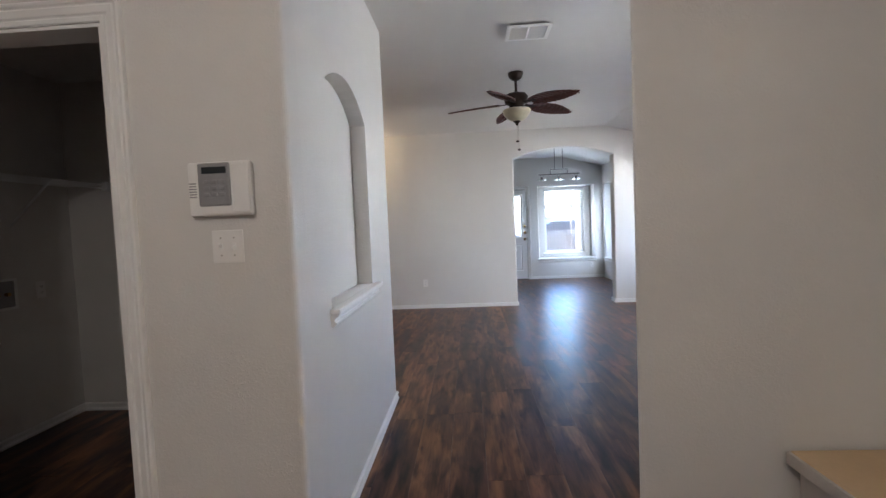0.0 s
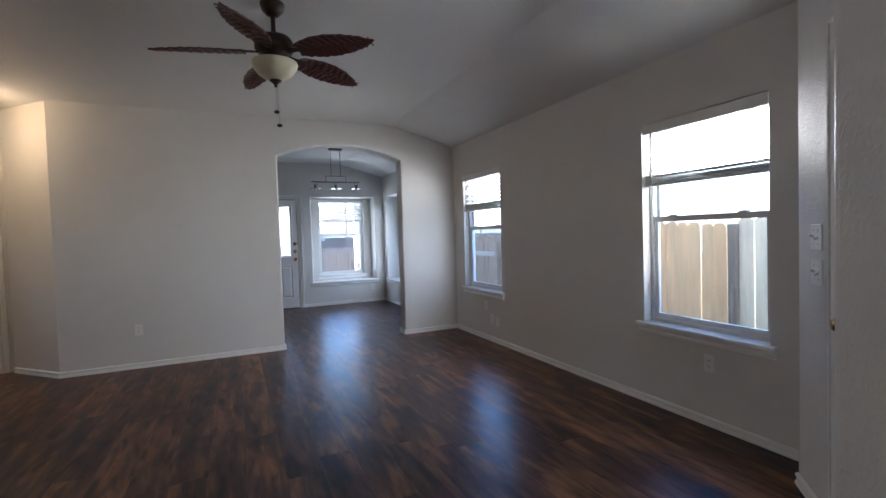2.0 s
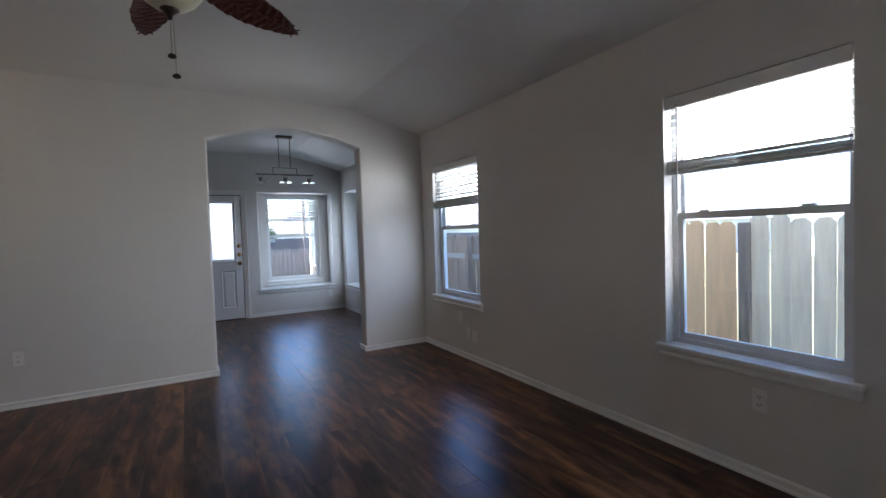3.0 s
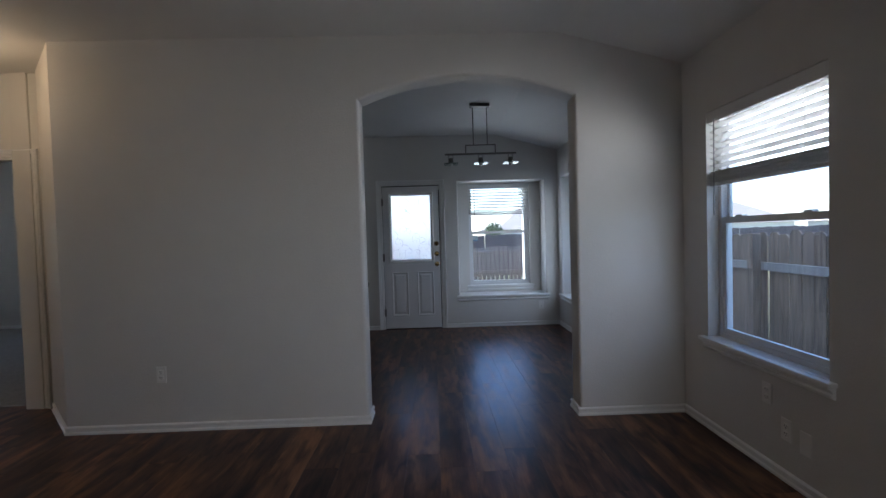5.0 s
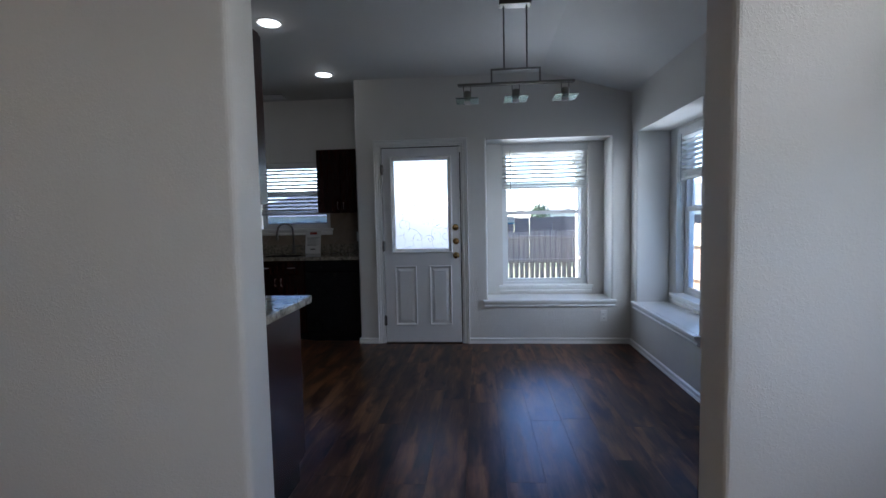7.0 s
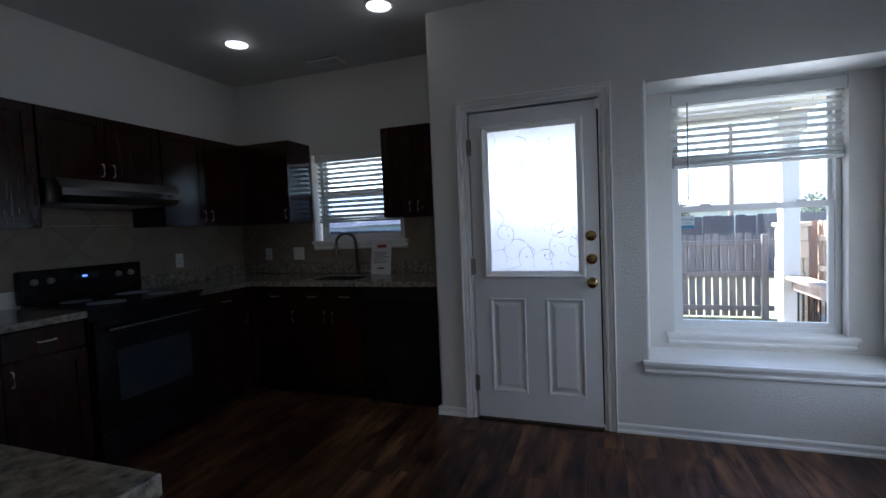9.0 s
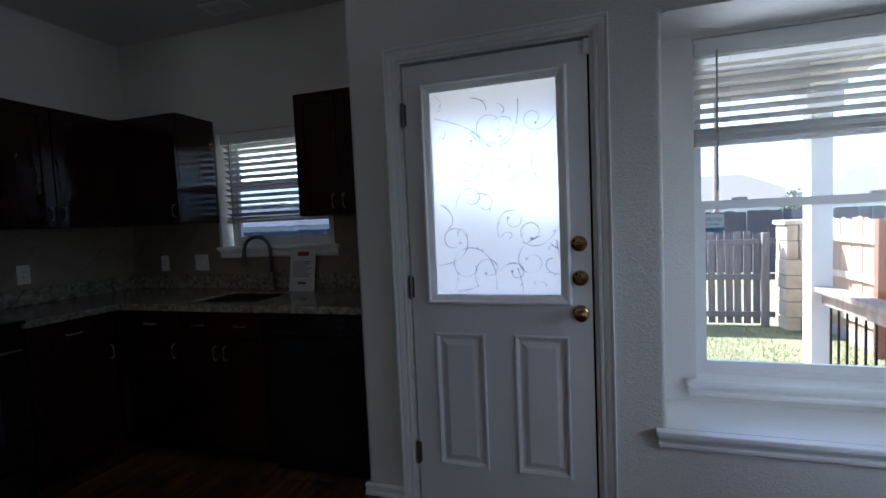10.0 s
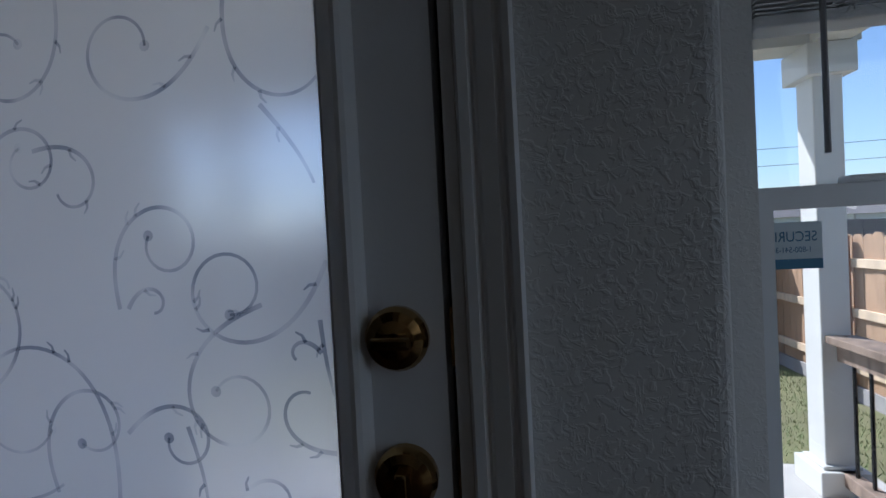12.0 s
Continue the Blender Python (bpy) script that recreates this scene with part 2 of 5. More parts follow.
SHINGLE = material("roof_shingle", (0.20, 0.18, 0.17), 0.9, 0, 0.2, 3, 0.3, 60)
SOIL = material("lawn_soil", (0.145, 0.155, 0.070), 0.95, 0, 0.4, 1.2, 0.5, 30, dark=(0.15, 0.13, 0.08))
GRASS = material("grass_blade", (0.11, 0.18, 0.055), 0.7, 0, 0.4, 2, dark=(0.18, 0.19, 0.09))
LEAF = material("leaf", (0.11, 0.14, 0.075), 0.7, 0, 0.4, 3)
BENCH_EDGE = material("bench_edge", (0.50, 0.46, 0.43), 0.5, 0, 0.05, 8)
TAN = material("tan_laminate", (0.60, 0.44, 0.26), 0.45, 0, 0.08, 5)
PAPER = material("white_card", (0.72, 0.72, 0.72), 0.7, 0, 0.03, 10)
INK = material("dark_ink", (0.06, 0.06, 0.08), 0.6, 0, 0.05, 10)
RED_INK = material("red_ink", (0.35, 0.05, 0.04), 0.6, 0, 0.05, 10)
STICKER = material("pale_sticker", (0.70, 0.78, 0.82), 0.5, 0, 0.03, 10)
TEAL = material("teal_ink", (0.05, 0.20, 0.34), 0.5, 0, 0.05, 10)


# ---- mesh helpers ----
def box(bm, x0, x1, y0, y1, z0, z1, bevel=0.0, seg=2):
    made = bmesh.ops.create_cube(bm, size=1.0, matrix=Matrix.Translation(((x0 + x1) / 2, (y0 + y1) / 2, (z0 + z1) / 2)) @ Matrix.Diagonal((x1 - x0, y1 - y0, z1 - z0, 1)))
    if bevel:
        edges = list({e for v in made["verts"] for e in v.link_edges})
        bmesh.ops.bevel(bm, geom=edges, offset=bevel, segments=seg, profile=0.5, affect="EDGES")
    return bm


def boxed(*args, **kw):
    return box(bmesh.new(), *args, **kw)


def tube(bm, a, b, r, r2=None, seg=12):
    a, b = Vector(a), Vector(b)
    d = b - a
    bmesh.ops.create_cone(bm, cap_ends=True, segments=seg, radius1=r, radius2=r if r2 is None else r2, depth=d.length,
                          matrix=Matrix.Translation((a + b) / 2) @ d.to_track_quat("Z", "Y").to_matrix().to_4x4())
    return bm


def lathe(bm, profile, m=Matrix.Identity(4), seg=28):
    """Turns a profile of (radius, height) about z."""
    rings = []
    for r, z in profile:
        rings.append([bm.verts.new(m @ Vector((max(r, 1e-4) * math.cos(2 * math.pi * k / seg), max(r, 1e-4) * math.sin(2 * math.pi * k / seg), z))) for k in range(seg)])
    for p, q in zip(rings, rings[1:]):
        for k in range(seg):
            bm.faces.new((p[k], p[(k + 1) % seg], q[(k + 1) % seg], q[k]))
    bm.faces.new(rings[0][::-1])
    bm.faces.new(rings[-1])
    bmesh.ops.recalc_face_normals(bm, faces=bm.faces)
    return bm


def sweep(bm, path, r, seg=8):
    """A round rod along a list of points."""
    path = [Vector(p) for p in path]
    rings = []
    for i, p in enumerate(path):
        d = (path[min(i + 1, len(path) - 1)] - path[max(i - 1, 0)]).normalized()
        q = d.to_track_quat("Z", "Y")
        rings.append([bm.verts.new(p + q @ Vector((r * math.cos(2 * math.pi * k / seg), r * math.sin(2 * math.pi * k / seg), 0))) for k in range(seg)])
    for a, b in zip(rings, rings[1:]):
        for k in range(seg):
            bm.faces.new((a[k], a[(k + 1) % seg], b[(k + 1) % seg], b[k]))
    bm.faces.new(rings[0][::-1])
    bm.faces.new(rings[-1])
    bmesh.ops.recalc_face_normals(bm, faces=bm.faces)
    return bm


def mesh_of(name, bm, mat, smooth=False):
    me = bpy.data.meshes.new(name)
    bm.to_mesh(me)
    bm.free()
    me.materials.append(mat)
    if smooth:
        for p in me.polygons:
            p.use_smooth = True
    return me


def part(name, bm, mat, parent=None, label="", smooth=False):
    ob = new(name, mesh_of(name, bm, mat, smooth))
    ob.parent = parent
    return tagged(ob, label) if label else ob


def thing(name, m, label, category, group="", kind=""):
    ob = new(name)
    ob.matrix_world = m
    return tagged(ob, label, category, group, kind)


def solid(name, bm, mat, label, category, kind="structure", m=None, smooth=False):
    ob = part(name, bm, mat, smooth=smooth)
    if m is not None:
        ob.matrix_world = m
    return tagged(ob, label, category, kind=kind)


def pierced(bm, x0, x1, y0, y1, z0, z1, holes):
    """A slab with rectangular openings (x0, x1, z0, z1) right through it."""
    xs = sorted({x0, x1, *[h[0] for h in holes], *[h[1] for h in holes]})
    zs = sorted({z0, z1, *[h[2] for h in holes], *[h[3] for h in holes]})
    keep = {}
    for i in range(len(xs) - 1):
        for k in range(len(zs) - 1):
            cx, cz = (xs[i] + xs[i + 1]) / 2, (zs[k] + zs[k + 1]) / 2
            keep[i, k] = not any(h[0] < cx < h[1] and h[2] < cz < h[3] for h in holes)
    vert = {}

    def v(i, j, k):
        if (i, j, k) not in vert:
            vert[i, j, k] = bm.verts.new((xs[i], (y0, y1)[j], zs[k]))
        return vert[i, j, k]

    for (i, k), on in keep.items():
        if not on:
            continue
        bm.faces.new((v(i, 0, k), v(i + 1, 0, k), v(i + 1, 0, k + 1), v(i, 0, k + 1)))
        bm.faces.new((v(i, 1, k), v(i, 1, k + 1), v(i + 1, 1, k + 1), v(i + 1, 1, k)))
        if not keep.get((i - 1, k)):
            bm.faces.new((v(i, 0, k), v(i, 0, k + 1), v(i, 1, k + 1), v(i, 1, k)))
        if not keep.get((i + 1, k)):
            bm.faces.new((v(i + 1, 0, k), v(i + 1, 1, k), v(i + 1, 1, k + 1), v(i + 1, 0, k + 1)))
        if not keep.get((i, k - 1)):
            bm.faces.new((v(i, 0, k), v(i, 1, k), v(i + 1, 1, k), v(i + 1, 0, k)))
        if not keep.get((i, k + 1)):
            bm.faces.new((v(i, 0, k + 1), v(i + 1, 0, k + 1), v(i + 1, 1, k + 1), v(i, 1, k + 1)))
    bmesh.ops.recalc_face_normals(bm, faces=bm.faces)
    return bm


def round_edges(bm, test, r, seg=4):
    edges = [e for e in bm.edges if len(e.link_faces) == 2 and e.calc_face_angle(0) > 0.3 and test(e)]
    if edges:
        bmesh.ops.bevel(bm, geom=edges, offset=r, segments=seg, profile=0.5, affect="EDGES")
    return bm


def seg_arch(a0, a1, spring, rise, n=14):
    """Points of a flat arch from a1 back to a0."""
    half = (a1 - a0) / 2
    r = (half * half + rise * rise) / (2 * rise)
    t = math.asin(half / r)
    return [((a0 + a1) / 2 + r * math.sin(t - 2 * t * k / n), spring + rise - r + r * math.cos(t - 2 * t * k / n)) for k in range(n + 1)]


EAST, WEST = -90, 90        # turns of things on the walls that face -x and +x


# ---- structure ----
H, TOP = 2.71, 2.80
XE = 4.955                    # window wall
YA0, YA1 = 8.56, 8.74         # arch wall
YB = 11.80                    # wall with the back door
YK, XK = 12.47, -0.03         # kitchen walls
SILL, HEAD = 0.60, 2.052


def wall(name, m, length, thick, holes, label, height=TOP, corner=None, paint=None):
    bm = pierced(bmesh.new(), 0, length, 0, thick, 0, height, holes)
    if corner:
        round_edges(bm, corner, 0.02)
    return solid(name, bm, paint or WALL, label, "wall", m=m, smooth=False)


def upright_edge(*xs):
    return lambda e: abs(e.verts[0].co.z - e.verts[1].co.z) > 0.5 and any(abs(e.verts[0].co.x - x) < 1e-4 for x in xs)


# arch wall: outline with the arched opening, extruded
AX0, AX1 = 2.688, 4.192
bm = bmesh.new()
outline = [(0.585, 0), (0.585, TOP), (XE + 0.1, TOP), (XE + 0.1, 0), (AX1, 0)] + seg_arch(AX0, AX1, 2.268, 0.155) + [(AX0, 0)]
face = bm.faces.new([bm.verts.new((x, YA0, z)) for x, z in outline])
ext = bmesh.ops.extrude_face_region(bm, geom=[face])
bmesh.ops.translate(bm, verts=[v for v in ext["geom"] if isinstance(v, bmesh.types.BMVert)], vec=(0, YA1 - YA0, 0))
bmesh.ops.recalc_face_normals(bm, faces=bm.faces)


def arch_edge(e):
    a, b = e.verts[0].co, e.verts[1].co
    return abs(a.y - b.y) < 1e-4 and all(AX0 - 0.01 < v.x < AX1 + 0.01 for v in (a, b)) and max(a.z, b.z) > 0.01 and max(a.z, b.z) < 2.6


round_edges(bm, arch_edge, 0.022, 4)
solid("wall_arch", bm, WALL, "off-white textured drywall with a wide arched opening", "wall")

# window wall of the living room: local x runs towards -y
wall("wall_east", pose(XE, YA0 + 0.02, 0, 0, 0, EAST), YA0 + 0.02 - 4.0, 0.15,
     [(0.30, 1.21, SILL, HEAD), (3.186, 4.067, SILL, HEAD)], "off-white textured drywall with two windows")
# nook: two layers make the deep window boxes
NX0, NX1, NW0, NW1 = 3.54, 4.77, 3.71, 4.615
EY0, EY1, EW0, EW1 = 10.39, 11.64, 10.57, 11.50
wall("wall_nook_south", pose(XE, 10.24, 0, 0, 0, EAST), 10.24 - 8.56, 0.15, [], "off-white textured drywall beside the arch")
wall("wall_nook_east", pose(XE, 12.26, 0, 0, 0, EAST), 12.26 - 10.24, 0.31, [(12.26 - EY1, 12.26 - EY0, 0.445, 2.07)], "off-white textured drywall with a deep window box", corner=upright_edge(12.26 - EY1, 12.26 - EY0))
wall("wall_nook_east_outer", pose(XE + 0.31, 12.26, 0, 0, 0, EAST), 12.26 - 10.24, 0.15, [(12.26 - EW1, 12.26 - EW0, 0.552, 2.055)], "off-white drywall at the back of a window box")
wall("wall_nook_north", pose(3.40, YB, 0), XE - 3.40, 0.31, [(NX0 - 3.40, NX1 - 3.40, 0.445, 2.07)], "off-white textured drywall with a deep window box", corner=upright_edge(NX0 - 3.40, NX1 - 3.40), paint=ROUGH_WALL)
wall("wall_nook_north_outer", pose(3.40, YB + 0.31, 0), XE - 3.40, 0.15, [(NW0 - 3.40, NW1 - 3.40, 0.552, 2.055)], "off-white drywall at the back of a window box")
wall("wall_back_door", pose(2.205, YB, 0), 3.40 - 2.205, 0.14, [(0.25, 1.085, -1, 2.04)], "off-white textured drywall round the back door", corner=upright_edge(0.0), paint=ROUGH_WALL)
wall("wall_kitchen_return", pose(2.205, YB + 0.14, 0), 0.14, YK - YB, [], "off-white drywall return beside the kitchen")
wall("wall_kitchen_north", pose(XK - 0.14, YK, 0), 2.205 - XK + 0.14, 0.15, [(0.97, 1.83, 1.20, 1.99)], "off-white kitchen wall with a window over the sink")
wall("wall_kitchen_west", pose(XK, 9.10, 0, 0, 0, WEST), YK - 9.10, 0.14, [], "off-white kitchen wall behind the range")
# diagonal return beside the hall
wall("wall_hall_diagonal", pose(0.075, 9.07, 0, 0, 0, -45), 0.722, 0.10, [], "off-white diagonal wall warmed by the hall light")
wall("wall_hall", pose(-1.9, 9.12, 0), 2.0, 0.13, [(1.04, 1.855, -1, 2.04)], "off-white hall wall round a bedroom door")
wall("wall_hall_west", pose(-1.5, 4.7, 0, 0, 0, WEST), 4.5, 0.12, [], "off-white plain wall")
# bedroom behind the hall door
wall("wall_bedroom_north", pose(-4.0, 12.9, 0), 4.0, 0.12, [], "pale bedroom wall")
# this opening is out of view, cut to let daylight into the bedroom
wall("wall_bedroom_west", pose(-4.0, 9.2, 0, 0, 0, WEST), 3.8, 0.12, [(1.7, 2.4, 0.9, 1.9)], "pale bedroom wall with an unseen opening added for daylight")
wall("wall_bedroom_south", pose(-1.85, 9.13, 0, 0, 0, 180), 2.2, 0.12, [], "pale bedroom wall")
# laundry room and niche wall
YT = 2.95
wall("wall_thermostat", pose(-1.5, YT, 0), 1.37 + 1.5, 0.12, [(1.50 - 0.02, 1.50 + 0.75, -1, 2.03)], "off-white wall round the laundry doorway", corner=lambda e: upright_edge(2.87)(e) and abs(e.verts[0].co.y) < 1e-4)
wall("wall_laundry_west", pose(-1.02, YT + 0.12, 0, 0, 0, WEST), 1.7, 0.12, [], "off-white laundry wall")
wall("wall_laundry_north", pose(-1.5, 4.70, 0), 2.84, 0.10, [], "off-white laundry back wall")
# niche wall with an arched recess: local x towards +y, room side at local y 0
bm = bmesh.new()
YN = YT + 0.12
n0, n1, nz0 = 3.33 - YN, 4.15 - YN, 0.955
L = 4.80 - YN
arc = seg_arch(n0, n1, 1.905, 0.145, 12)
hole = [(n0, nz0), (n1, nz0)] + arc
outer = [(0, 0), (L, 0), (L, TOP), (0, TOP)]
ho, hb = [bm.verts.new((x, 0, z)) for x, z in hole], [bm.verts.new((x, 0.09, z)) for x, z in hole]
oo, ob_ = [bm.verts.new((x, 0, z)) for x, z in outer], [bm.verts.new((x, 0.15, z)) for x, z in outer]
n = len(hole)
mid = 2 + len(arc) // 2
bm.faces.new([oo[0], oo[1], ho[1], ho[0]])
bm.faces.new([oo[1], oo[2]] + [ho[mid], *[ho[k] for k in range(mid - 1, 1, -1)], ho[1]])
bm.faces.new([oo[2], oo[3], ho[mid]])
bm.faces.new([oo[3], oo[0], ho[0], *[ho[k] for k in range(n - 1, mid, -1)], ho[mid]])
for k in range(n):
    bm.faces.new((ho[k], ho[(k + 1) % n], hb[(k + 1) % n], hb[k]))
bm.faces.new(hb)
bm.faces.new(ob_)
for k in range(4):
    bm.faces.new((oo[k], oo[(k + 1) % 4], ob_[(k + 1) % 4], ob_[k]))
bmesh.ops.remove_doubles(bm, verts=bm.verts, dist=1e-5)
bmesh.ops.recalc_face_normals(bm, faces=bm.faces)
round_edges(bm, lambda e: abs(e.verts[0].co.y) < 1e-4 and abs(e.verts[1].co.y) < 1e-4 and (abs(e.verts[0].co.x - L) < 1e-4 and abs(e.verts[1].co.x - L) < 1e-4), 0.018)
solid("wall_niche", bm, WALL, "off-white textured wall with an arched recessed niche", "wall", m=pose(1.37, YN, 0, 0, 0, WEST))
# entry
bm = bmesh.new()
plan = [(2.512, 3.0), (3.7, 3.0), (3.7, 3.15), (2.645, 3.15)]
lo, hi = [bm.verts.new((x, y, 0)) for x, y in plan], [bm.verts.new((x, y, TOP)) for x, y in plan]
bm.faces.new(lo[::-1]), bm.faces.new(hi)
for k in range(4):
    bm.faces.new((lo[k], lo[(k + 1) % 4], hi[(k + 1) % 4], hi[k]))
bmesh.ops.recalc_face_normals(bm, faces=bm.faces)
round_edges(bm, lambda e: abs(e.verts[0].co.z - e.verts[1].co.z) > 0.5 and e.verts[0].co.x < 2.7, 0.02)
solid("wall_entry_right", bm, WALL, "off-white plain entry wall with a splayed end", "wall")
wall("wall_front_door", pose(4.70, 4.24, 0, 0, 0, -135), 1.78, 0.15, [(0.455, 1.37, -1, 2.045)], "off-white diagonal wall round the front door", corner=upright_edge(0.0), paint=ROUGH_WALL)
wall("wall_front_return", pose(5.1, 4.24, 0, 0, 0, 180), 0.40, 0.1, [], "off-white wall return")
wall("wall_entry_east", pose(3.5, 3.1, 0, 0, 0, EAST), 3.6, 0.12, [], "off-white plain entry wall")
wall("wall_entry_south", pose(3.6, -0.4, 0, 0, 0, 180), 5.2, 0.12, [], "off-white plain entry wall")
wall("wall_entry_west", pose(-1.5, -0.5, 0, 0, 0, WEST), 3.5, 0.12, [], "off-white plain entry wall")

# ceilings
XR = 4.07
bm = bmesh.new()
sec = [(-4.2, H), (XR, H), (XE + 0.02, 2.470), (XE + 0.5, 2.36), (XE + 0.5, 2.95), (-4.2, 2.95)]
a = [bm.verts.new((x, -0.6, z)) for x, z in sec]
b = [bm.verts.new((x, 13.2, z)) for x, z in sec]
bm.faces.new(a), bm.faces.new(b[::-1])
for k in range(6):
    bm.faces.new((a[k], b[k], b[(k + 1) % 6], a[(k + 1) % 6]))
bmesh.ops.recalc_face_normals(bm, faces=bm.faces)
solid("ceiling", bm, CEIL, "white textured ceiling sloping down to the window wall", "ceiling")
solid("ceiling_laundry", boxed(-1.05, 1.25, YT + 0.1, 4.72, 2.46, 2.5), CEIL, "white laundry ceiling", "ceiling")

# sub-floor under the planks, carpet in the bedroom
solid("floor", boxed(-1.6, 5.0, -0.5, 12.5, -0.12, -0.008), GAP, "dark laminate floor under planks", "floor")
solid("floor_bedroom", boxed(-4.0, -0.15, 9.19, 13.0, -0.10, 0.004), CARPET, "grey bedroom carpet", "floor")


def baseboard(p, q, label="white painted baseboard"):
    """Runs from p to q with the room on the left of its way."""
    p, q = Vector((*p, 0)), Vector((*q, 0))
    d = q - p
    L = d.length
    prof = [(0, 0), (0.016, 0), (0.017, 0.010), (0.013, 0.017), (0.009, 0.020), (0.009, 0.037), (0.014, 0.042), (0.014, 0.050), (0.007, 0.057), (0, 0.058)]
    bm = bmesh.new()
    a, b = [bm.verts.new((0, y, z)) for y, z in prof], [bm.verts.new((L, y, z)) for y, z in prof]
    bm.faces.new(a[::-1]), bm.faces.new(b)
    for k in range(len(prof)):
        j = (k + 1) % len(prof)
        bm.faces.new((a[k], a[j], b[j], b[k]))
    bmesh.ops.recalc_face_normals(bm, faces=bm.faces)
    return solid("baseboard", bm, TRIM, label, "baseboard", m=pose(*p, 0, 0, math.degrees(math.atan2(d.y, d.x))))


for p, q in (((AX0 + 0.016, YA0), (0.575, YA0)), ((XE, YA0), (AX1 - 0.016, YA0)), ((AX0, YA1 + 0.01), (AX0, YA0 - 0.01)), ((AX1, YA0 - 0.01), (AX1, YA1 + 0.01)),
             ((XE, 4.25), (XE, YA0)), ((XE, YA1), (XE, YB)), ((XE, YB), (3.345, YB)), ((2.39, YB), (2.19, YB)), ((2.205, YB - 0.01), (2.205, 11.86)),
             ((0.590, 8.555), (0.08, 9.065)), ((1.37, 4.81), (1.37, YT - 0.01)), ((-1.5, 4.80), (1.37, 4.80)), ((3.5, 3.0), (2.518, 3.0)), ((2.522, 3.005), (2.642, 3.145)),
             ((4.38, 3.92), (4.705, 4.245)), ((1.37, YT), (0.83, YT)), ((1.21, 4.70), (-1.02, 4.70)), ((-1.02, 4.70), (-1.02, 3.07)), ((-1.5, 9.12), (-1.5, 4.8)), ((-0.15, 12.9), (-4.0, 12.9))):
    baseboard(p, q)


def moulding(bm, loops, closed=True):
    """Skins a run of outlines, each a list of points in the same order."""
    rings = [[bm.verts.new(p) for p in loop] for loop in loops]
    n = len(rings[0])
    for p, q in zip(rings, rings[1:]):
        for k in range(n if closed else n - 1):
            bm.faces.new((p[k], p[(k + 1) % n], q[(k + 1) % n], q[k]))
    if not closed:
        for end in (0, -1):
            bm.faces.new([ring[end] for ring in rings])
    bmesh.ops.recalc_face_normals(bm, faces=bm.faces)
    return bm


CASING = ((0.0, 0.003), (0.0, -0.007), (0.05, -0.010), (0.22, -0.011), (0.27, -0.006), (0.32, -0.006), (0.38, -0.012), (0.66, -0.017), (0.72, -0.013), (0.77, -0.013), (0.82, -0.021), (0.93, -0.023), (1.0, -0.018), (1.0, 0.003))


def casing(name, m, x0, x1, z1, w=0.062, label="white moulded door casing"):
    """Mitred door trim round an opening x0..x1, z1 high, on the room side (local y below 0)."""
    loops = [[(x0 - w * d, y, 0), (x0 - w * d, y, z1 + w * d), (x1 + w * d, y, z1 + w * d), (x1 + w * d, y, 0)] for d, y in CASING]
    return solid(name, moulding(bmesh.new(), loops, False), TRIM, label, "trim", m=m)


def jamb(name, m, x0, x1, z1, depth, label="white painted door jamb"):
    bm = bmesh.new()
    box(bm, x0, x0 + 0.012, 0, depth, 0, z1)
    box(bm, x1 - 0.012, x1, 0, depth, 0, z1)
    box(bm, x0 + 0.012, x1 - 0.012, 0, depth, z1 - 0.012, z1)
    return solid(name, bm, TRIM, label, "trim", m=m)


def sill(name, m, x0, x1, z, depth, label="white window stool with a moulded apron"):
    """Stool and apron on the room side of a window or niche."""
    bm = bmesh.new()
    box(bm, x0 - 0.045, x1 + 0.045, -0.045, 0.0, z - 0.022, z + 0.002, 0.006, 2)
    box(bm, x0 + 0.001, x1 - 0.001, -0.002, depth, z - 0.02, z + 0.002)
    run = [(0.002, -0.022), (-0.036, -0.022), (-0.035, -0.029), (-0.024, -0.034), (-0.016, -0.044), (-0.015, -0.052), (-0.023, -0.057), (-0.023, -0.066), (-0.012, -0.076), (0.002, -0.080)]
    ends = [[bm.verts.new((x, y, z + dz)) for y, dz in run] for x in (x0 - 0.034, x1 + 0.034)]
    bm.faces.new(ends[0]), bm.faces.new(ends[1][::-1])
    for k in range(len(run)):
        j = (k + 1) % len(run)
        bm.faces.new((ends[0][k], ends[1][k], ends[1][j], ends[0][j]))
    bmesh.ops.recalc_face_normals(bm, faces=bm.faces)
    return solid(name, bm, TRIM, label, "sill", m=m)


sill("sill", pose(XE, 8.28, 0, 0, 0, EAST), 0, 0.91, SILL + 0.004, 0.07)
sill("sill", pose(XE, 5.394, 0, 0, 0, EAST), 0, 0.881, SILL + 0.004, 0.07)
sill("sill", pose(0, YB, 0), NX0, NX1, 0.452, 0.308, "deep white window stool in the nook")
sill("sill", pose(XE, EY1, 0, 0, 0, EAST), 0, EY1 - EY0, 0.452, 0.308, "deep white window stool in the nook")
sill("sill", pose(0, YB + 0.31, 0), NW0, NW1, 0.557, 0.07, "white inner window stool")
sill("sill", pose(XE + 0.31, EW1, 0, 0, 0, EAST), 0, EW1 - EW0, 0.557, 0.07, "white inner window stool")
sill("sill", pose(1.37, 3.28, 0, 0, 0, WEST), 0.06, 0.93, 0.962, 0.085, "white moulded ledge under the wall niche")
sill("sill", pose(0, YK, 0), 0.83, 1.69, 1.205, 0.07, "white kitchen window stool")


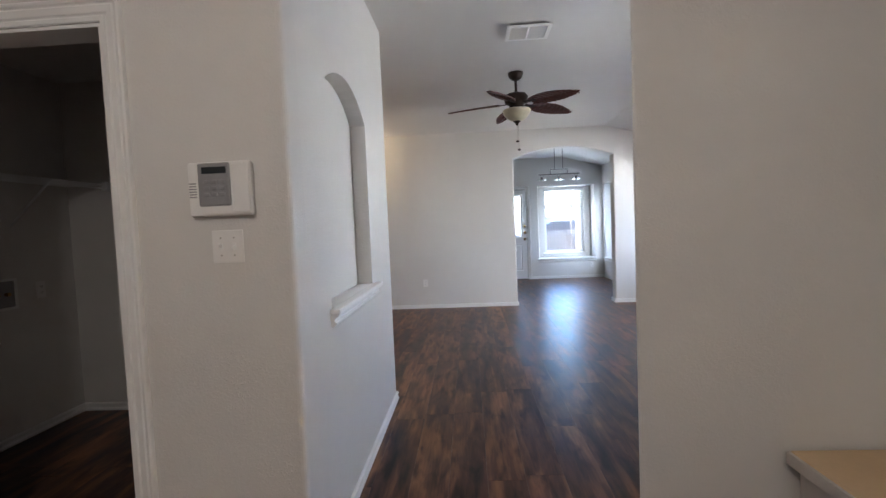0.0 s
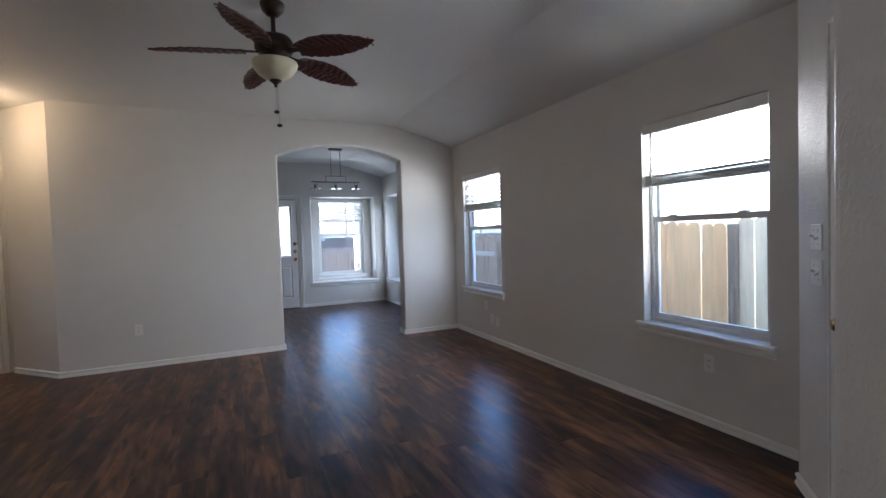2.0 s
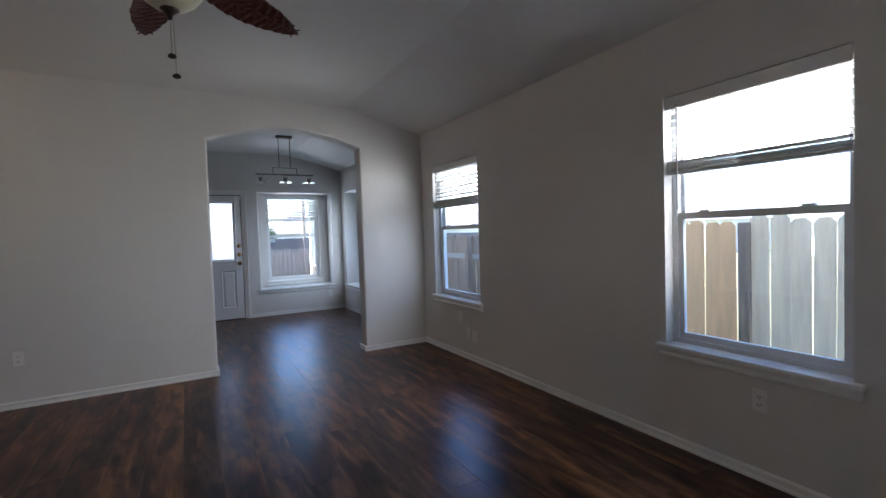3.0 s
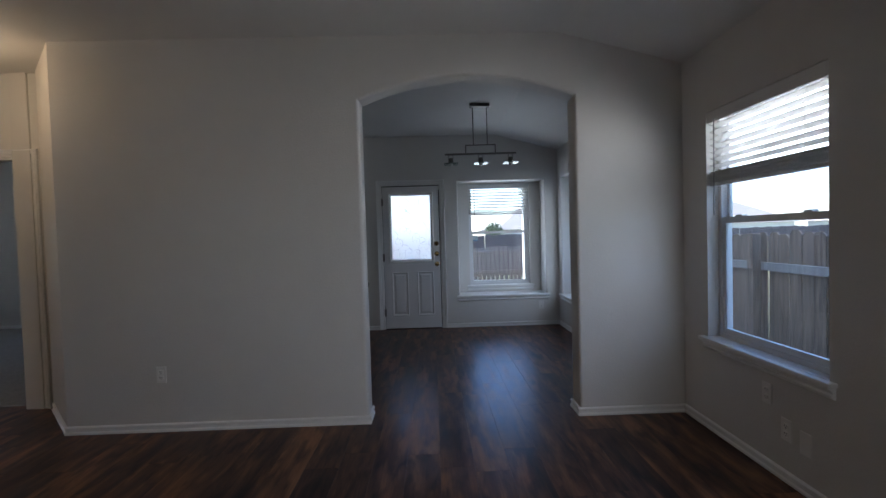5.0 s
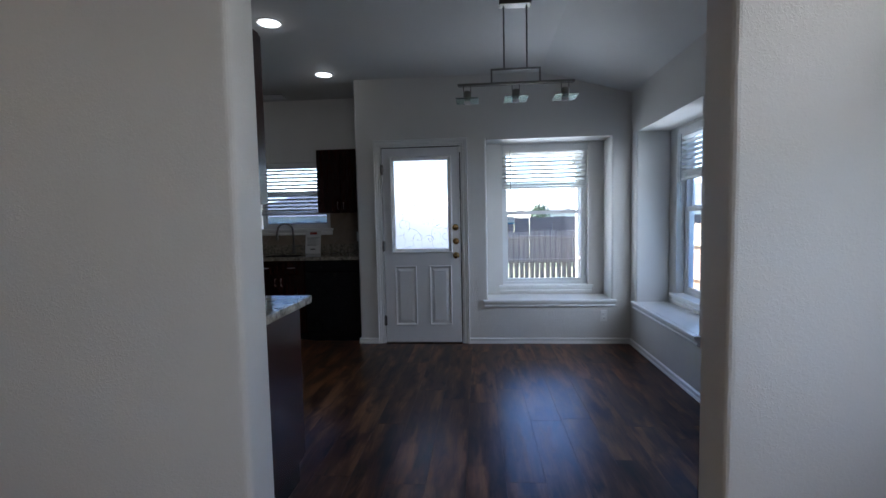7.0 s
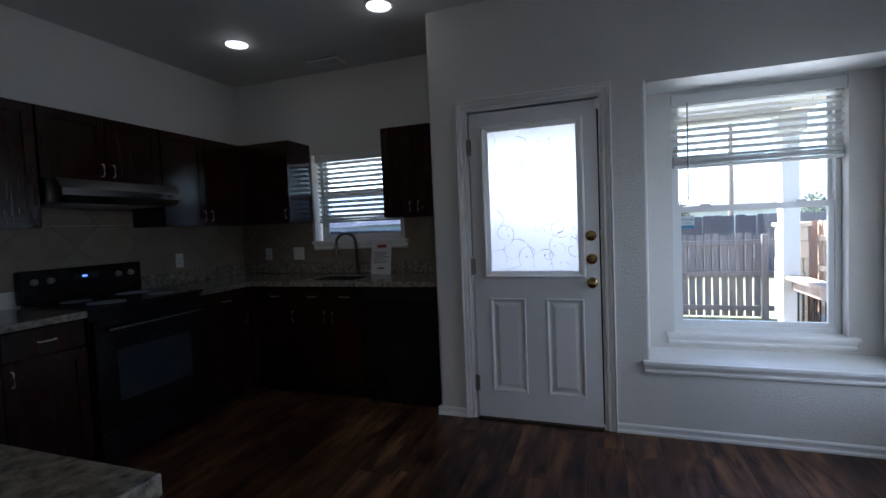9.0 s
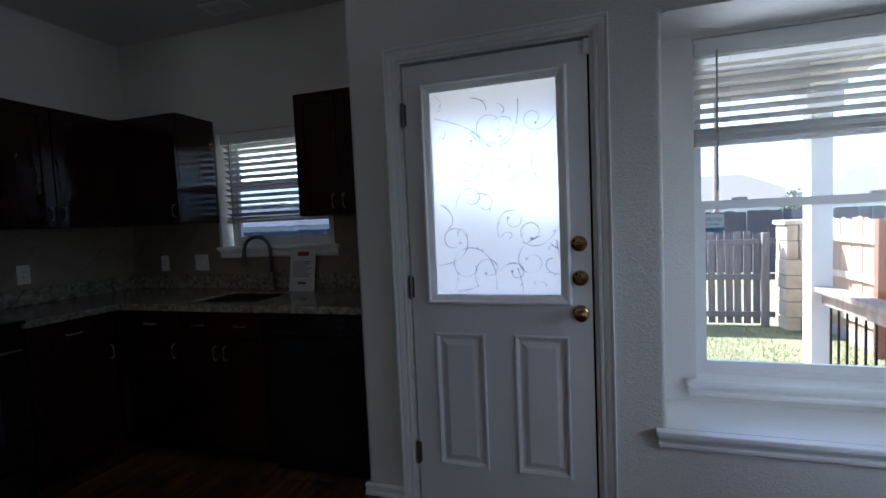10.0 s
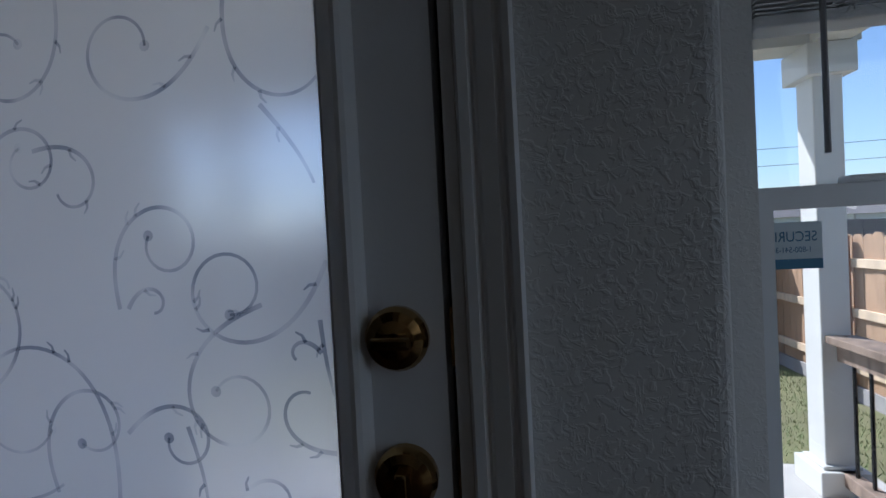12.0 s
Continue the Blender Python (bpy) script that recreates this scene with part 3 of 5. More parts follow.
# ---- windows and blinds ----
def window(name, m, w, z0, z1, label, depth=0.075):
    """Single-hung vinyl window in an opening w wide; local y runs outwards."""
    root = thing(name, m, label, "window", kind="structure")
    zm, f = (z0 + z1) / 2 + 0.03, 0.032
    bm = bmesh.new()
    pierced(bm, 0.002, w - 0.002, depth, depth + 0.07, z0 + 0.002, z1 - 0.002, [(f, w - f, z0 + f, z1 - f)])
    part("window_frame", bm, VINYL, root)
    up = part("upper_sash", pierced(bmesh.new(), f, w - f, depth + 0.04, depth + 0.062, zm - 0.012, z1 - f, [(f + 0.022, w - f - 0.022, zm + 0.02, z1 - f - 0.022)]), VINYL, root)
    low = part("lower_sash", pierced(bmesh.new(), f, w - f, depth + 0.008, depth + 0.034, z0 + f, zm + 0.022, [(f + 0.03, w - f - 0.03, z0 + f + 0.035, zm - 0.016)]), VINYL, root)
    g = part("pane", boxed(f + 0.02, w - f - 0.02, depth + 0.049, depth + 0.053, zm + 0.015, z1 - f - 0.02), PANE, up)
    g.visible_shadow = False
    g = part("pane", boxed(f + 0.028, w - f - 0.028, depth + 0.019, depth + 0.023, z0 + f + 0.03, zm - 0.014), PANE, low)
    g.visible_shadow = False
    for x in (0.22, 0.78):
        part("sash_lock", boxed(w * x - 0.028, w * x + 0.028, depth - 0.006, depth + 0.03, zm + 0.022, zm + 0.034, 0.004, 2), VINYL, low)
    return root


def blind(m, w, z1, drop, tilt, label, pitch=0.043, stack=0.065, y=0.038):
    """Raised two-inch blind: open slats above, the rest bundled on the bottom rail."""
    root = thing("window_blind", m, label, "blind", "raised window blinds")
    part("valance", boxed(0.004, w - 0.004, y - 0.036, y - 0.026, z1 - 0.075, z1 - 0.003, 0.004, 2), SLAT, root)
    part("headrail", boxed(0.008, w - 0.008, y - 0.025, y + 0.025, z1 - 0.05, z1 - 0.004), SLAT, root)
    me = mesh_of("slat", boxed(0.012, w - 0.012, -0.025, 0.025, -0.0014, 0.0014), SLAT)
    z = z1 - 0.09
    bottom = z1 - drop
    while z > bottom + stack + 0.01:
        ob = new("slat", me)
        ob.parent, ob.matrix_basis = root, pose(0, y, z, tilt, 0, 0)
        z -= pitch
    n = int(stack / 0.0062)
    for k in range(n):
        ob = new("slat", me)
        ob.parent, ob.matrix_basis = root, pose(0, y + random.uniform(-0.003, 0.003), bottom + 0.022 + k * 0.0062, random.uniform(-4, 4), random.uniform(-0.25, 0.25), 0)
    part("bottom_rail", boxed(0.010, w - 0.010, y - 0.026, y + 0.026, bottom, bottom + 0.018, 0.004, 2), SLAT, root)
    for fx in (0.16, 0.84):
        bm = bmesh.new()
        for dy in (-0.027, 0.027):
            tube(bm, (w * fx, y + dy, bottom + 0.01), (w * fx, y + dy, z1 - 0.05), 0.0011, seg=5)
        rng = random.Random(int(fx * 100))
        for _ in range(5):
            pts = [(w * fx + rng.uniform(-0.035, 0.05), y - 0.03 + rng.uniform(-0.004, 0.004), bottom + rng.uniform(0.005, stack)) for _ in range(6)]
            sweep(bm, pts, 0.001, 4)
        part("ladder_cord", bm, SLAT, root)
    part("wand", tube(bmesh.new(), (w * 0.10, y - 0.045, z1 - 0.06), (w * 0.10, y - 0.047, z1 - 0.66), 0.0042, seg=8), GREY_PLASTIC, root, "clear tilt wand")
    return root


WIN = "white single-hung vinyl window with a raised blind"
ew2 = pose(XE, 8.28, 0, 0, 0, EAST)
ew1 = pose(XE, 5.394, 0, 0, 0, EAST)
wn_ = pose(NW0, YB + 0.31, 0)
wne = pose(XE + 0.31, EW1, 0, 0, 0, EAST)
wk = pose(0.83, YK, 0)
window("window_1", ew1, 0.881, SILL, HEAD, WIN + " by the entry")
window("window_2", ew2, 0.91, SILL, HEAD, WIN + " by the arch wall")
window("window_3", wn_, NW1 - NW0, 0.552, 2.055, WIN + " beside the back door")
window("window_4", wne, EW1 - EW0, 0.552, 2.055, WIN + " on the nook's side wall")
window("window_5", wk, 0.86, 1.20, 1.99, "white kitchen window above the sink")
# dark sheet added over the lower sash of the kitchen window to dim its light
MESH = bpy.data.materials.new("dimming_mesh")
MESH.use_nodes = True
_t = MESH.node_tree.nodes.new("ShaderNodeBsdfTransparent")
_t.inputs[0].default_value = (0.48, 0.52, 0.60, 1)
MESH.node_tree.links.new(_t.outputs[0], MESH.node_tree.nodes["Material Output"].inputs[0])
part("dimming_screen", boxed(0.034, 0.826, 0.138, 0.139, 1.235, 1.62), MESH, bpy.data.objects["window_5"], "unseen dark screen added to dim the window")
blind(ew1, 0.881, HEAD, 0.452, 2, "white two-inch blind raised to mid height by the entry")
blind(ew2, 0.91, HEAD, 0.472, -18, "white two-inch blind with tilted slats by the arch wall")
blind(wn_, NW1 - NW0, 2.055, 0.46, -16, "white two-inch blind raised over the nook window")
blind(wne, EW1 - EW0, 2.055, 0.46, -16, "white two-inch blind on the nook's side window")
blind(wk, 0.86, 1.99, 0.62, -24, "white two-inch blind lowered over the kitchen window", stack=0.03)


# ---- doors ----
def panel(bm, x0, x1, z0, z1, y):
    """Moulded door panel sunk into a face at local y: a bead, a sunk channel and a raised field."""
    rings = []
    for d, dy in ((-0.012, 0.001), (-0.008, -0.006), (-0.002, -0.007), (0.004, -0.001), (0.010, 0.010), (0.020, 0.010), (0.042, 0.0), (0.046, -0.001)):
        rings.append([bm.verts.new((x, y + dy, z)) for x, z in ((x0 + d, z0 + d), (x1 - d, z0 + d), (x1 - d, z1 - d), (x0 + d, z1 - d))])
    for p, q in zip(rings, rings[1:]):
        for k in range(4):
            bm.faces.new((p[k], p[(k + 1) % 4], q[(k + 1) % 4], q[k]))
    bm.faces.new(rings[-1])


def knob(name, parent, x, y, z, mat, size=1.0, label="polished brass door knob"):
    bm = bmesh.new()
    s = size
    lathe(bm, [(0.033 * s, 0), (0.033 * s, 0.004 * s), (0.028 * s, 0.010 * s), (0.014 * s, 0.014 * s), (0.012 * s, 0.034 * s), (0.020 * s, 0.042 * s), (0.0275 * s, 0.052 * s), (0.0275 * s, 0.062 * s), (0.021 * s, 0.070 * s), (0.008 * s, 0.072 * s)], pose(x, y, z, 90), 24)
    return part(name, bm, mat, parent, label, smooth=True)


def deadbolt(parent, x, y, z, mat, wide=True):
    bm = bmesh.new()
    lathe(bm, [(0.033, 0), (0.033, 0.008), (0.029, 0.016), (0.020, 0.018), (0.008, 0.019)], pose(x, y, z, 90), 24)
    box(bm, x - (0.020 if wide else 0.006), x + (0.020 if wide else 0.006), y - 0.034, y - 0.016, z - (0.006 if wide else 0.016), z + (0.006 if wide else 0.016), 0.003, 2)
    return part("deadbolt", bm, mat, parent, "brass deadbolt thumb-turn", smooth=False)


def hinges(parent, x, y, zs, mat=DARK_NICKEL):
    for z in zs:
        bm = bmesh.new()
        tube(bm, (x, y, z - 0.050), (x, y, z + 0.050), 0.0085, seg=12)
        tube(bm, (x, y, z - 0.056), (x, y, z + 0.056), 0.0055, seg=10)
        box(bm, x - 0.016, x + 0.016, y + 0.003, y + 0.008, z - 0.048, z + 0.048)
        part("hinge", bm, mat, parent)


# back door
bd = thing("door_1", pose(0, YB + 0.004, 0), "closed white back door with a frosted vine-patterned window and two panels", "door", kind="structure")
DX0, DX1 = 2.4765, 3.2680
GX0, GX1, GZ0, GZ1 = 2.594, 3.148, 0.982, 1.89
bm = pierced(bmesh.new(), DX0, DX1, 0, 0.044, 0.014, 2.0135, [(GX0, GX1, GZ0, GZ1), (2.590, 2.800, 0.20, 0.80), (2.950, 3.160, 0.20, 0.80)])
panel(bm, 2.590, 2.800, 0.20, 0.80, 0.0)
panel(bm, 2.950, 3.160, 0.20, 0.80, 0.0)
part("door_slab", bm, DOOR, bd)
LITE = ((0.004, 0.009), (0.0, 0.004), (-0.004, -0.002), (-0.020, -0.012), (-0.023, -0.019), (-0.029, -0.021), (-0.034, -0.018), (-0.038, -0.008), (-0.041, 0.002))
loops = [[(GX0 + d, y, GZ0 + d), (GX1 - d, y, GZ0 + d), (GX1 - d, y, GZ1 - d), (GX0 + d, y, GZ1 - d)] for d, y in LITE]
part("window_frame", moulding(bmesh.new(), loops), TRIM, bd, "white moulded lite frame")
# black backing closes the gap round the slab and deepens its shade
part("weatherstrip", pierced(bmesh.new(), 2.4676, 3.2774, 0.0445, 0.058, 0.013, 2.0272, [(DX0 + 0.010, DX1 - 0.010, 0.024, 2.006)]), BLACK, bd, "weatherstrip, black to deepen the door gap's shade")
pane = part("pane", boxed(GX0 + 0.002, GX1 - 0.002, 0.010, 0.014, GZ0 + 0.002, GZ1 - 0.002), FROST, bd, "frosted glass pane")
pane.visible_shadow = False


def ribbon(bm, pts, w0, w1, y):
    """A flat tapering line through points of the pane (x, z)."""
    pts = [Vector(p) for p in pts]
    left, right = [], []
    for i, p in enumerate(pts):
        d = (pts[min(i + 1, len(pts) - 1)] - pts[max(i - 1, 0)]).normalized()
        w = (w0 + (w1 - w0) * i / (len(pts) - 1)) / 2
        left.append(bm.verts.new((p.x - d.y * w, y, p.y + d.x * w)))
        right.append(bm.verts.new((p.x + d.y * w, y, p.y - d.x * w)))
    for k in range(len(pts) - 1):
        bm.faces.new((left[k], left[k + 1], right[k + 1], right[k]))


def on_pane(u, v):
    """Pane place from hundredths of its width and height, from the upper left."""
    return (GX0 + (GX1 - GX0) * u / 100, GZ1 - (GZ1 - GZ0) * v / 100)


bm = bmesh.new()
rng = random.Random(4)


def scroll(u, v, heading, length, way, turn=430, dot=True):
    """A stem that starts at u, v, winds ever tighter and carries small thorns."""
    p, pts, n = Vector(on_pane(u, v)), [], 44
    for k in range(n + 1):
        pts.append(p.copy())
        s = k / n
        a = radians(heading + way * turn * (0.12 * s + 0.88 * s ** 1.9))
        p = p + Vector((math.cos(a), math.sin(a))) * (1.07 * length * (GX1 - GX0) / n)
        if not (GX0 + 0.004 < p.x < GX1 - 0.004 and GZ0 + 0.004 < p.y < GZ1 - 0.004):
            break
    ribbon(bm, pts, 0.0056, 0.0034, 0.0090)
    if dot and len(pts) > n:
        bmesh.ops.create_circle(bm, cap_ends=True, segments=10, radius=0.0065, matrix=pose(pts[-1].x, 0.0087, pts[-1].y, 90))
    for _ in range(1 + int(length * 5)):
        k = rng.randrange(2, max(3, len(pts) - 8))
        if k + 1 >= len(pts):
            continue
        d = (pts[k + 1] - pts[k]).normalized()
        nrm = Vector((-d.y, d.x)) * rng.choice((-1, -way))
        ribbon(bm, [pts[k], pts[k] + nrm * 0.007 + d * 0.005, pts[k] + nrm * 0.010 + d * 0.013], 0.0046, 0.0018, 0.0085)


scroll(4, 13, -16, 0.52, -1, 45, False)
scroll(33, 21, -20, 0.24, -1, 300)
scroll(71, 8, -88, 0.89, -1, 400)
scroll(98, 17, -125, 0.50, -1, 400)
scroll(5, 2, -40, 0.15, -1, 120, False)
scroll(34, 5, -10, 0.17, -1, 90, False)
scroll(55, 9, -20, 0.11, -1, 140, False)
scroll(34, 51, 10, 0.30, -1, 270, False)
scroll(6, 55, -30, 0.24, -1, 130, False)
scroll(3, 85, 5, 0.78, 1, 430)
scroll(50, 97, 88, 0.85, 1, 345)
scroll(53, 88, 45, 0.37, -1, 340)
scroll(67, 87, -72, 0.18, -1, 20, False)
scroll(35, 96, 108, 0.49, -1, 340)
scroll(53, 72, 100, 0.54, -1, 410)
scroll(55, 72, 60, 0.14, -1, 250, False)
scroll(99, 67, -115, 0.69, -1, 440)
scroll(85, 72, 200, 0.66, 1, 410)
scroll(99, 90, 175, 0.21, -1, 200, False)
scroll(97, 74, -85, 0.18, 1, 15, False)
scroll(97, 78, 130, 0.09, 1, 200, False)
scroll(77, 97, 60, 0.15, -1, 150, False)
scroll(18, 98, 5, 0.18, 1, 30, False)
scroll(18, 91, -90, 0.10, -1, 40, False)
scroll(20, 71, 95, 0.11, -1, 200, False)
scroll(12, 19, -70, 0.10, -1, 200, False)
scroll(42, 31, -85, 0.53, -1, 340)
scroll(77, 38, -122, 0.56, -1, 340)
scroll(81, 33, -100, 0.59, 1, 390)
scroll(19, 58, 85, 0.52, -1, 430)
scroll(32, 21, -50, 0.80, 1, 420)
scroll(87, 48, -50, 0.18, -1, 20, False)
vine = part("vine_pattern", bm, ETCH, pane, "etched curling vine pattern")
deadbolt(bd, 3.220, -0.002, 1.200, BRASS, True)
deadbolt(bd, 3.222, -0.002, 1.058, BRASS, False)
knob("door_knob", bd, 3.222, -0.002, 0.913, BRASS)
hinges(bd, DX0 - 0.004, -0.006, (0.24, 1.02, 1.80))
for z in (1.20, 1.058, 0.913):
    part("strike_plate", boxed(3.2740, 3.2772, -0.0025, 0.02, z - 0.03, z + 0.03), BRASS, bd)
part("contact_sensor", boxed(3.255, 3.277, -0.012, 0.002, 1.955, 2.015, 0.003, 2), PLASTIC, bd, "small white alarm contact")
part("threshold", boxed(DX0, DX1, -0.03, 0.10, 0.001, 0.012, 0.003, 1), BRONZE, bd, "dark metal threshold")
casing("trim", pose(0, YB, 0), 2.452, 3.292, 2.04, 0.058)
jamb("trim", pose(0, YB + 0.001, 0), 2.4555, 3.2895, 2.0395, 0.138)

# front door in the diagonal wall
DM = pose(4.70, 4.24, 0, 0, 0, -135)
fd = thing("door_2", DM @ pose(0, 0.012, 0), "closed white six-panel front door with brass locks", "door", kind="structure")
FP = ((0.16, 0.72), (0.90, 1.52), (1.66, 1.90))
bm = pierced(bmesh.new(), 0.470, 1.356, 0, 0.044, 0.01, 2.03, [(x, x + 0.26, z0, z1) for z0, z1 in FP for x in (0.60, 0.96)])
for z0, z1 in FP:
    panel(bm, 0.60, 0.86, z0, z1, 0.0)
    panel(bm, 0.96, 1.22, z0, z1, 0.0)
part("door_slab", bm, DOOR, fd)
deadbolt(fd, 0.532, -0.002, 1.210, BRASS, True)
deadbolt(fd, 0.532, -0.002, 1.060, BRASS, False)
knob("door_knob", fd, 0.532, -0.002, 0.905, BRASS)
for z in (1.21, 1.06, 0.905):
    part("strike_plate", boxed(0.455, 0.470, -0.003, 0.003, z - 0.03, z + 0.03), BRASS, fd)
part("contact_sensor", boxed(0.40, 0.462, -0.030, -0.012, 1.98, 2.03, 0.003, 2), PLASTIC, fd, "small white alarm contact")
casing("trim", DM, 0.452, 1.373, 2.045, 0.07)
jamb("trim", DM @ pose(0, 0.001, 0), 0.4555, 1.3695, 2.0445, 0.148)

# bedroom door, ajar
hd = thing("door_3", pose(-0.062, 9.255, 0, 0, 0, 132), "white panel bedroom door standing wide open", "door", kind="structure")
bm = pierced(bmesh.new(), 0.0, 0.785, -0.0175, 0.0175, 0.012, 2.02, [(x, x + 0.24, z0, z1) for z0, z1 in ((0.16, 0.78), (0.98, 1.86)) for x in (0.10, 0.44)])
for z0, z1 in ((0.16, 0.78), (0.98, 1.86)):
    panel(bm, 0.10, 0.34, z0, z1, -0.0175)
    panel(bm, 0.44, 0.68, z0, z1, -0.0175)
    for x0, x1 in ((0.10, 0.34), (0.44, 0.68)):
        box(bm, x0 - 0.004, x1 + 0.004, 0.004, 0.012, z0 - 0.004, z1 + 0.004)
        box(bm, x0 + 0.035, x1 - 0.035, 0.012, 0.0185, z0 + 0.035, z1 - 0.035, 0.005, 1)
part("door_slab", bm, DOOR, hd)
knob("door_knob", hd, 0.72, -0.0175, 0.93, STEEL, 1.0, "nickel door knob")
lathe_m = bmesh.new()
lathe(lathe_m, [(0.032, 0), (0.032, 0.006), (0.013, 0.014), (0.012, 0.034), (0.026, 0.050), (0.026, 0.062), (0.01, 0.070)], pose(0.72, 0.0175, 0.93, -90), 20)
part("door_knob", lathe_m, STEEL, hd, "nickel door knob", True)
hinges(hd, -0.004, 0.02, (0.25, 1.02, 1.80))
casing("trim", pose(-1.9, 9.12, 0), 1.04, 1.855, 2.04, 0.066, "white moulded casing in warm hall light")
jamb("trim", pose(-1.9, 9.121, 0), 1.0405, 1.8545, 2.0395, 0.128)
# laundry doorway
casing("trim", pose(-1.5, YT, 0), 1.48, 2.25, 2.03, 0.075, "white moulded casing of the laundry doorway")
jamb("trim", pose(-1.5, YT + 0.001, 0), 1.4805, 2.2495, 2.0295, 0.118)


# ---- living room ----
def ceiling_fan():
    root = thing("ceiling_fan", pose(2.462, 5.87, H), "bronze ceiling fan with carved leaf blades and glass bowl", "ceiling fan")
    part("canopy", lathe(bmesh.new(), [(0.072, 0), (0.072, -0.012), (0.060, -0.045), (0.036, -0.068), (0.016, -0.075)]), BRONZE, root, smooth=True)
    part("downrod", tube(bmesh.new(), (0, 0, -0.07), (0, 0, -0.19), 0.013), BRONZE, root)
    part("motor_housing", lathe(bmesh.new(), [(0.022, -0.155), (0.040, -0.165), (0.095, -0.180), (0.112, -0.205), (0.112, -0.250), (0.098, -0.268), (0.070, -0.280), (0.066, -0.318), (0.05, -0.325)]), BRONZE, root, smooth=True)
    # leaf outline: half widths along the blade
    n, length = 26, 0.50
    for k in range(5):
        a = -43 + 72 * k
        bm = bmesh.new()
        rows = []
        for i in range(n + 1):
            t = i / n
            w = 0.098 * (math.sin(math.pi * min(1, t * 0.93 + 0.06)) ** 0.62) * (1 - 0.12 * t)
            if i in (n,):
                w = 0.004
            jag = 0.007 * ((i % 5) / 5.0 - 0.4) if 3 < i < n - 1 else 0
            row = []
            for f in (-1, -0.5, 0, 0.5, 1):
                x = 0.165 + length * t - (0.022 * abs(f) if 0 < i < n else 0)
                z = -0.010 * abs(f) * (1 - t) + 0.0028 * math.sin(i * 2.4 + abs(f) * 2) - 0.018 * t * t
                row.append((x, f * (w + (jag if abs(f) == 1 else 0)), z))
            rows.append(row)
        top = [[bm.verts.new((x, y, z + 0.004)) for x, y, z in row] for row in rows]
        low = [[bm.verts.new((x, y, z - 0.004)) for x, y, z in row] for row in rows]
        for i in range(n):
            for j in range(4):
                bm.faces.new((top[i][j], top[i + 1][j], top[i + 1][j + 1], top[i][j + 1]))
                bm.faces.new((low[i][j], low[i][j + 1], low[i + 1][j + 1], low[i + 1][j]))
            bm.faces.new((top[i][0], low[i][0], low[i + 1][0], top[i + 1][0]))
            bm.faces.new((top[i][4], top[i + 1][4], low[i + 1][4], low[i][4]))
        bm.faces.new([*top[0], *low[0][::-1]])
        bm.faces.new([*top[n][::-1], *low[n]])
        sweep(bm, [(0.17, 0, 0.001), (0.40, 0, -0.004), (0.655, 0, -0.018)], 0.0065, 6)
        for i in range(2, 11):
            for s in (-1, 1):
                x = 0.18 + 0.043 * i
                w = 0.078 * math.sin(math.pi * min(1, i / 12 + 0.06)) ** 0.62
                sweep(bm, [(x, 0, -0.004 - 0.0012 * i), (x + 0.030, s * w * 0.5, -0.005 - 0.0012 * i), (x + 0.036, s * w * 0.9, -0.008 - 0.0012 * i)], 0.0034, 5)
        blade = part("blade", bm, BLADE, root, "carved reddish-brown leaf blade")
        blade.matrix_basis = pose(0, 0, -0.262, 0, 0, a) @ pose(0, 0, 0, -14, 2, 0)
        bm = bmesh.new()
        box(bm, 0.085, 0.20, -0.020, 0.020, -0.004, 0.004, 0.003, 1)
        box(bm, 0.175, 0.215, -0.034, 0.034, -0.005, 0.003, 0.003, 1)
        bracket = part("blade_iron", bm, BRONZE, root)
        bracket.matrix_basis = pose(0, 0, -0.266, 0, 0, a) @ pose(0, 0, 0, -12, 2, 0)
    bowl = part("light_bowl", lathe(bmesh.new(), [(0.05, -0.318), (0.130, -0.325), (0.133, -0.335), (0.124, -0.362), (0.100, -0.395), (0.066, -0.420), (0.03, -0.432)], seg=36), BOWL, root, "cream alabaster glass bowl", True)
    part("finial", lathe(bmesh.new(), [(0.034, -0.424), (0.036, -0.434), (0.020, -0.446), (0.011, -0.456), (0.009, -0.468), (0.002, -0.474)]), BRONZE, bowl, smooth=True)
    for dx, low_z in ((0.0, -0.62), (0.010, -0.70)):
        bm = bmesh.new()
        tube(bm, (dx, 0, -0.46), (dx * 1.3, 0, low_z), 0.0016, seg=6)
        chain = part("pull_chain", bm, STEEL, root)
        part("pull_knob", lathe(bmesh.new(), [(0.004, low_z + 0.012), (0.015, low_z + 0.005), (0.016, low_z - 0.004), (0.004, low_z - 0.010)], pose(dx * 1.3, 0, 0), 14), BRONZE, chain, smooth=True)
    for child in root.children:
        if child.name.split(".")[0] not in ("canopy", "downrod"):
            child.location.z -= 0.022
    return root


ceiling_fan()


def vent(name, m, w, d, label, n=9):
    root = thing(name, m, label, "vent")
    part("frame", pierced(bmesh.new(), -w / 2, w / 2, -0.0, 0.010, -d / 2, d / 2, [(-w / 2 + 0.028, -0.006, -d / 2 + 0.028, d / 2 - 0.028), (0.006, w / 2 - 0.028, -d / 2 + 0.028, d / 2 - 0.028)]), TRIM, root)
    me = mesh_of("slat", boxed(-w / 2 + 0.02, w / 2 - 0.02, -0.012, 0.012, -0.0012, 0.0012), TRIM)
    for k in range(n):
        ob = new("slat", me)
        ob.parent, ob.matrix_basis = root, pose(0, 0.012, -d / 2 + 0.035 + (d - 0.07) * k / (n - 1), 40, 0, 0)
    part("backing", boxed(-w / 2 + 0.02, w / 2 - 0.02, 0.024, 0.026, -d / 2 + 0.02, d / 2 - 0.02), GREY_PLASTIC, root)
    return root


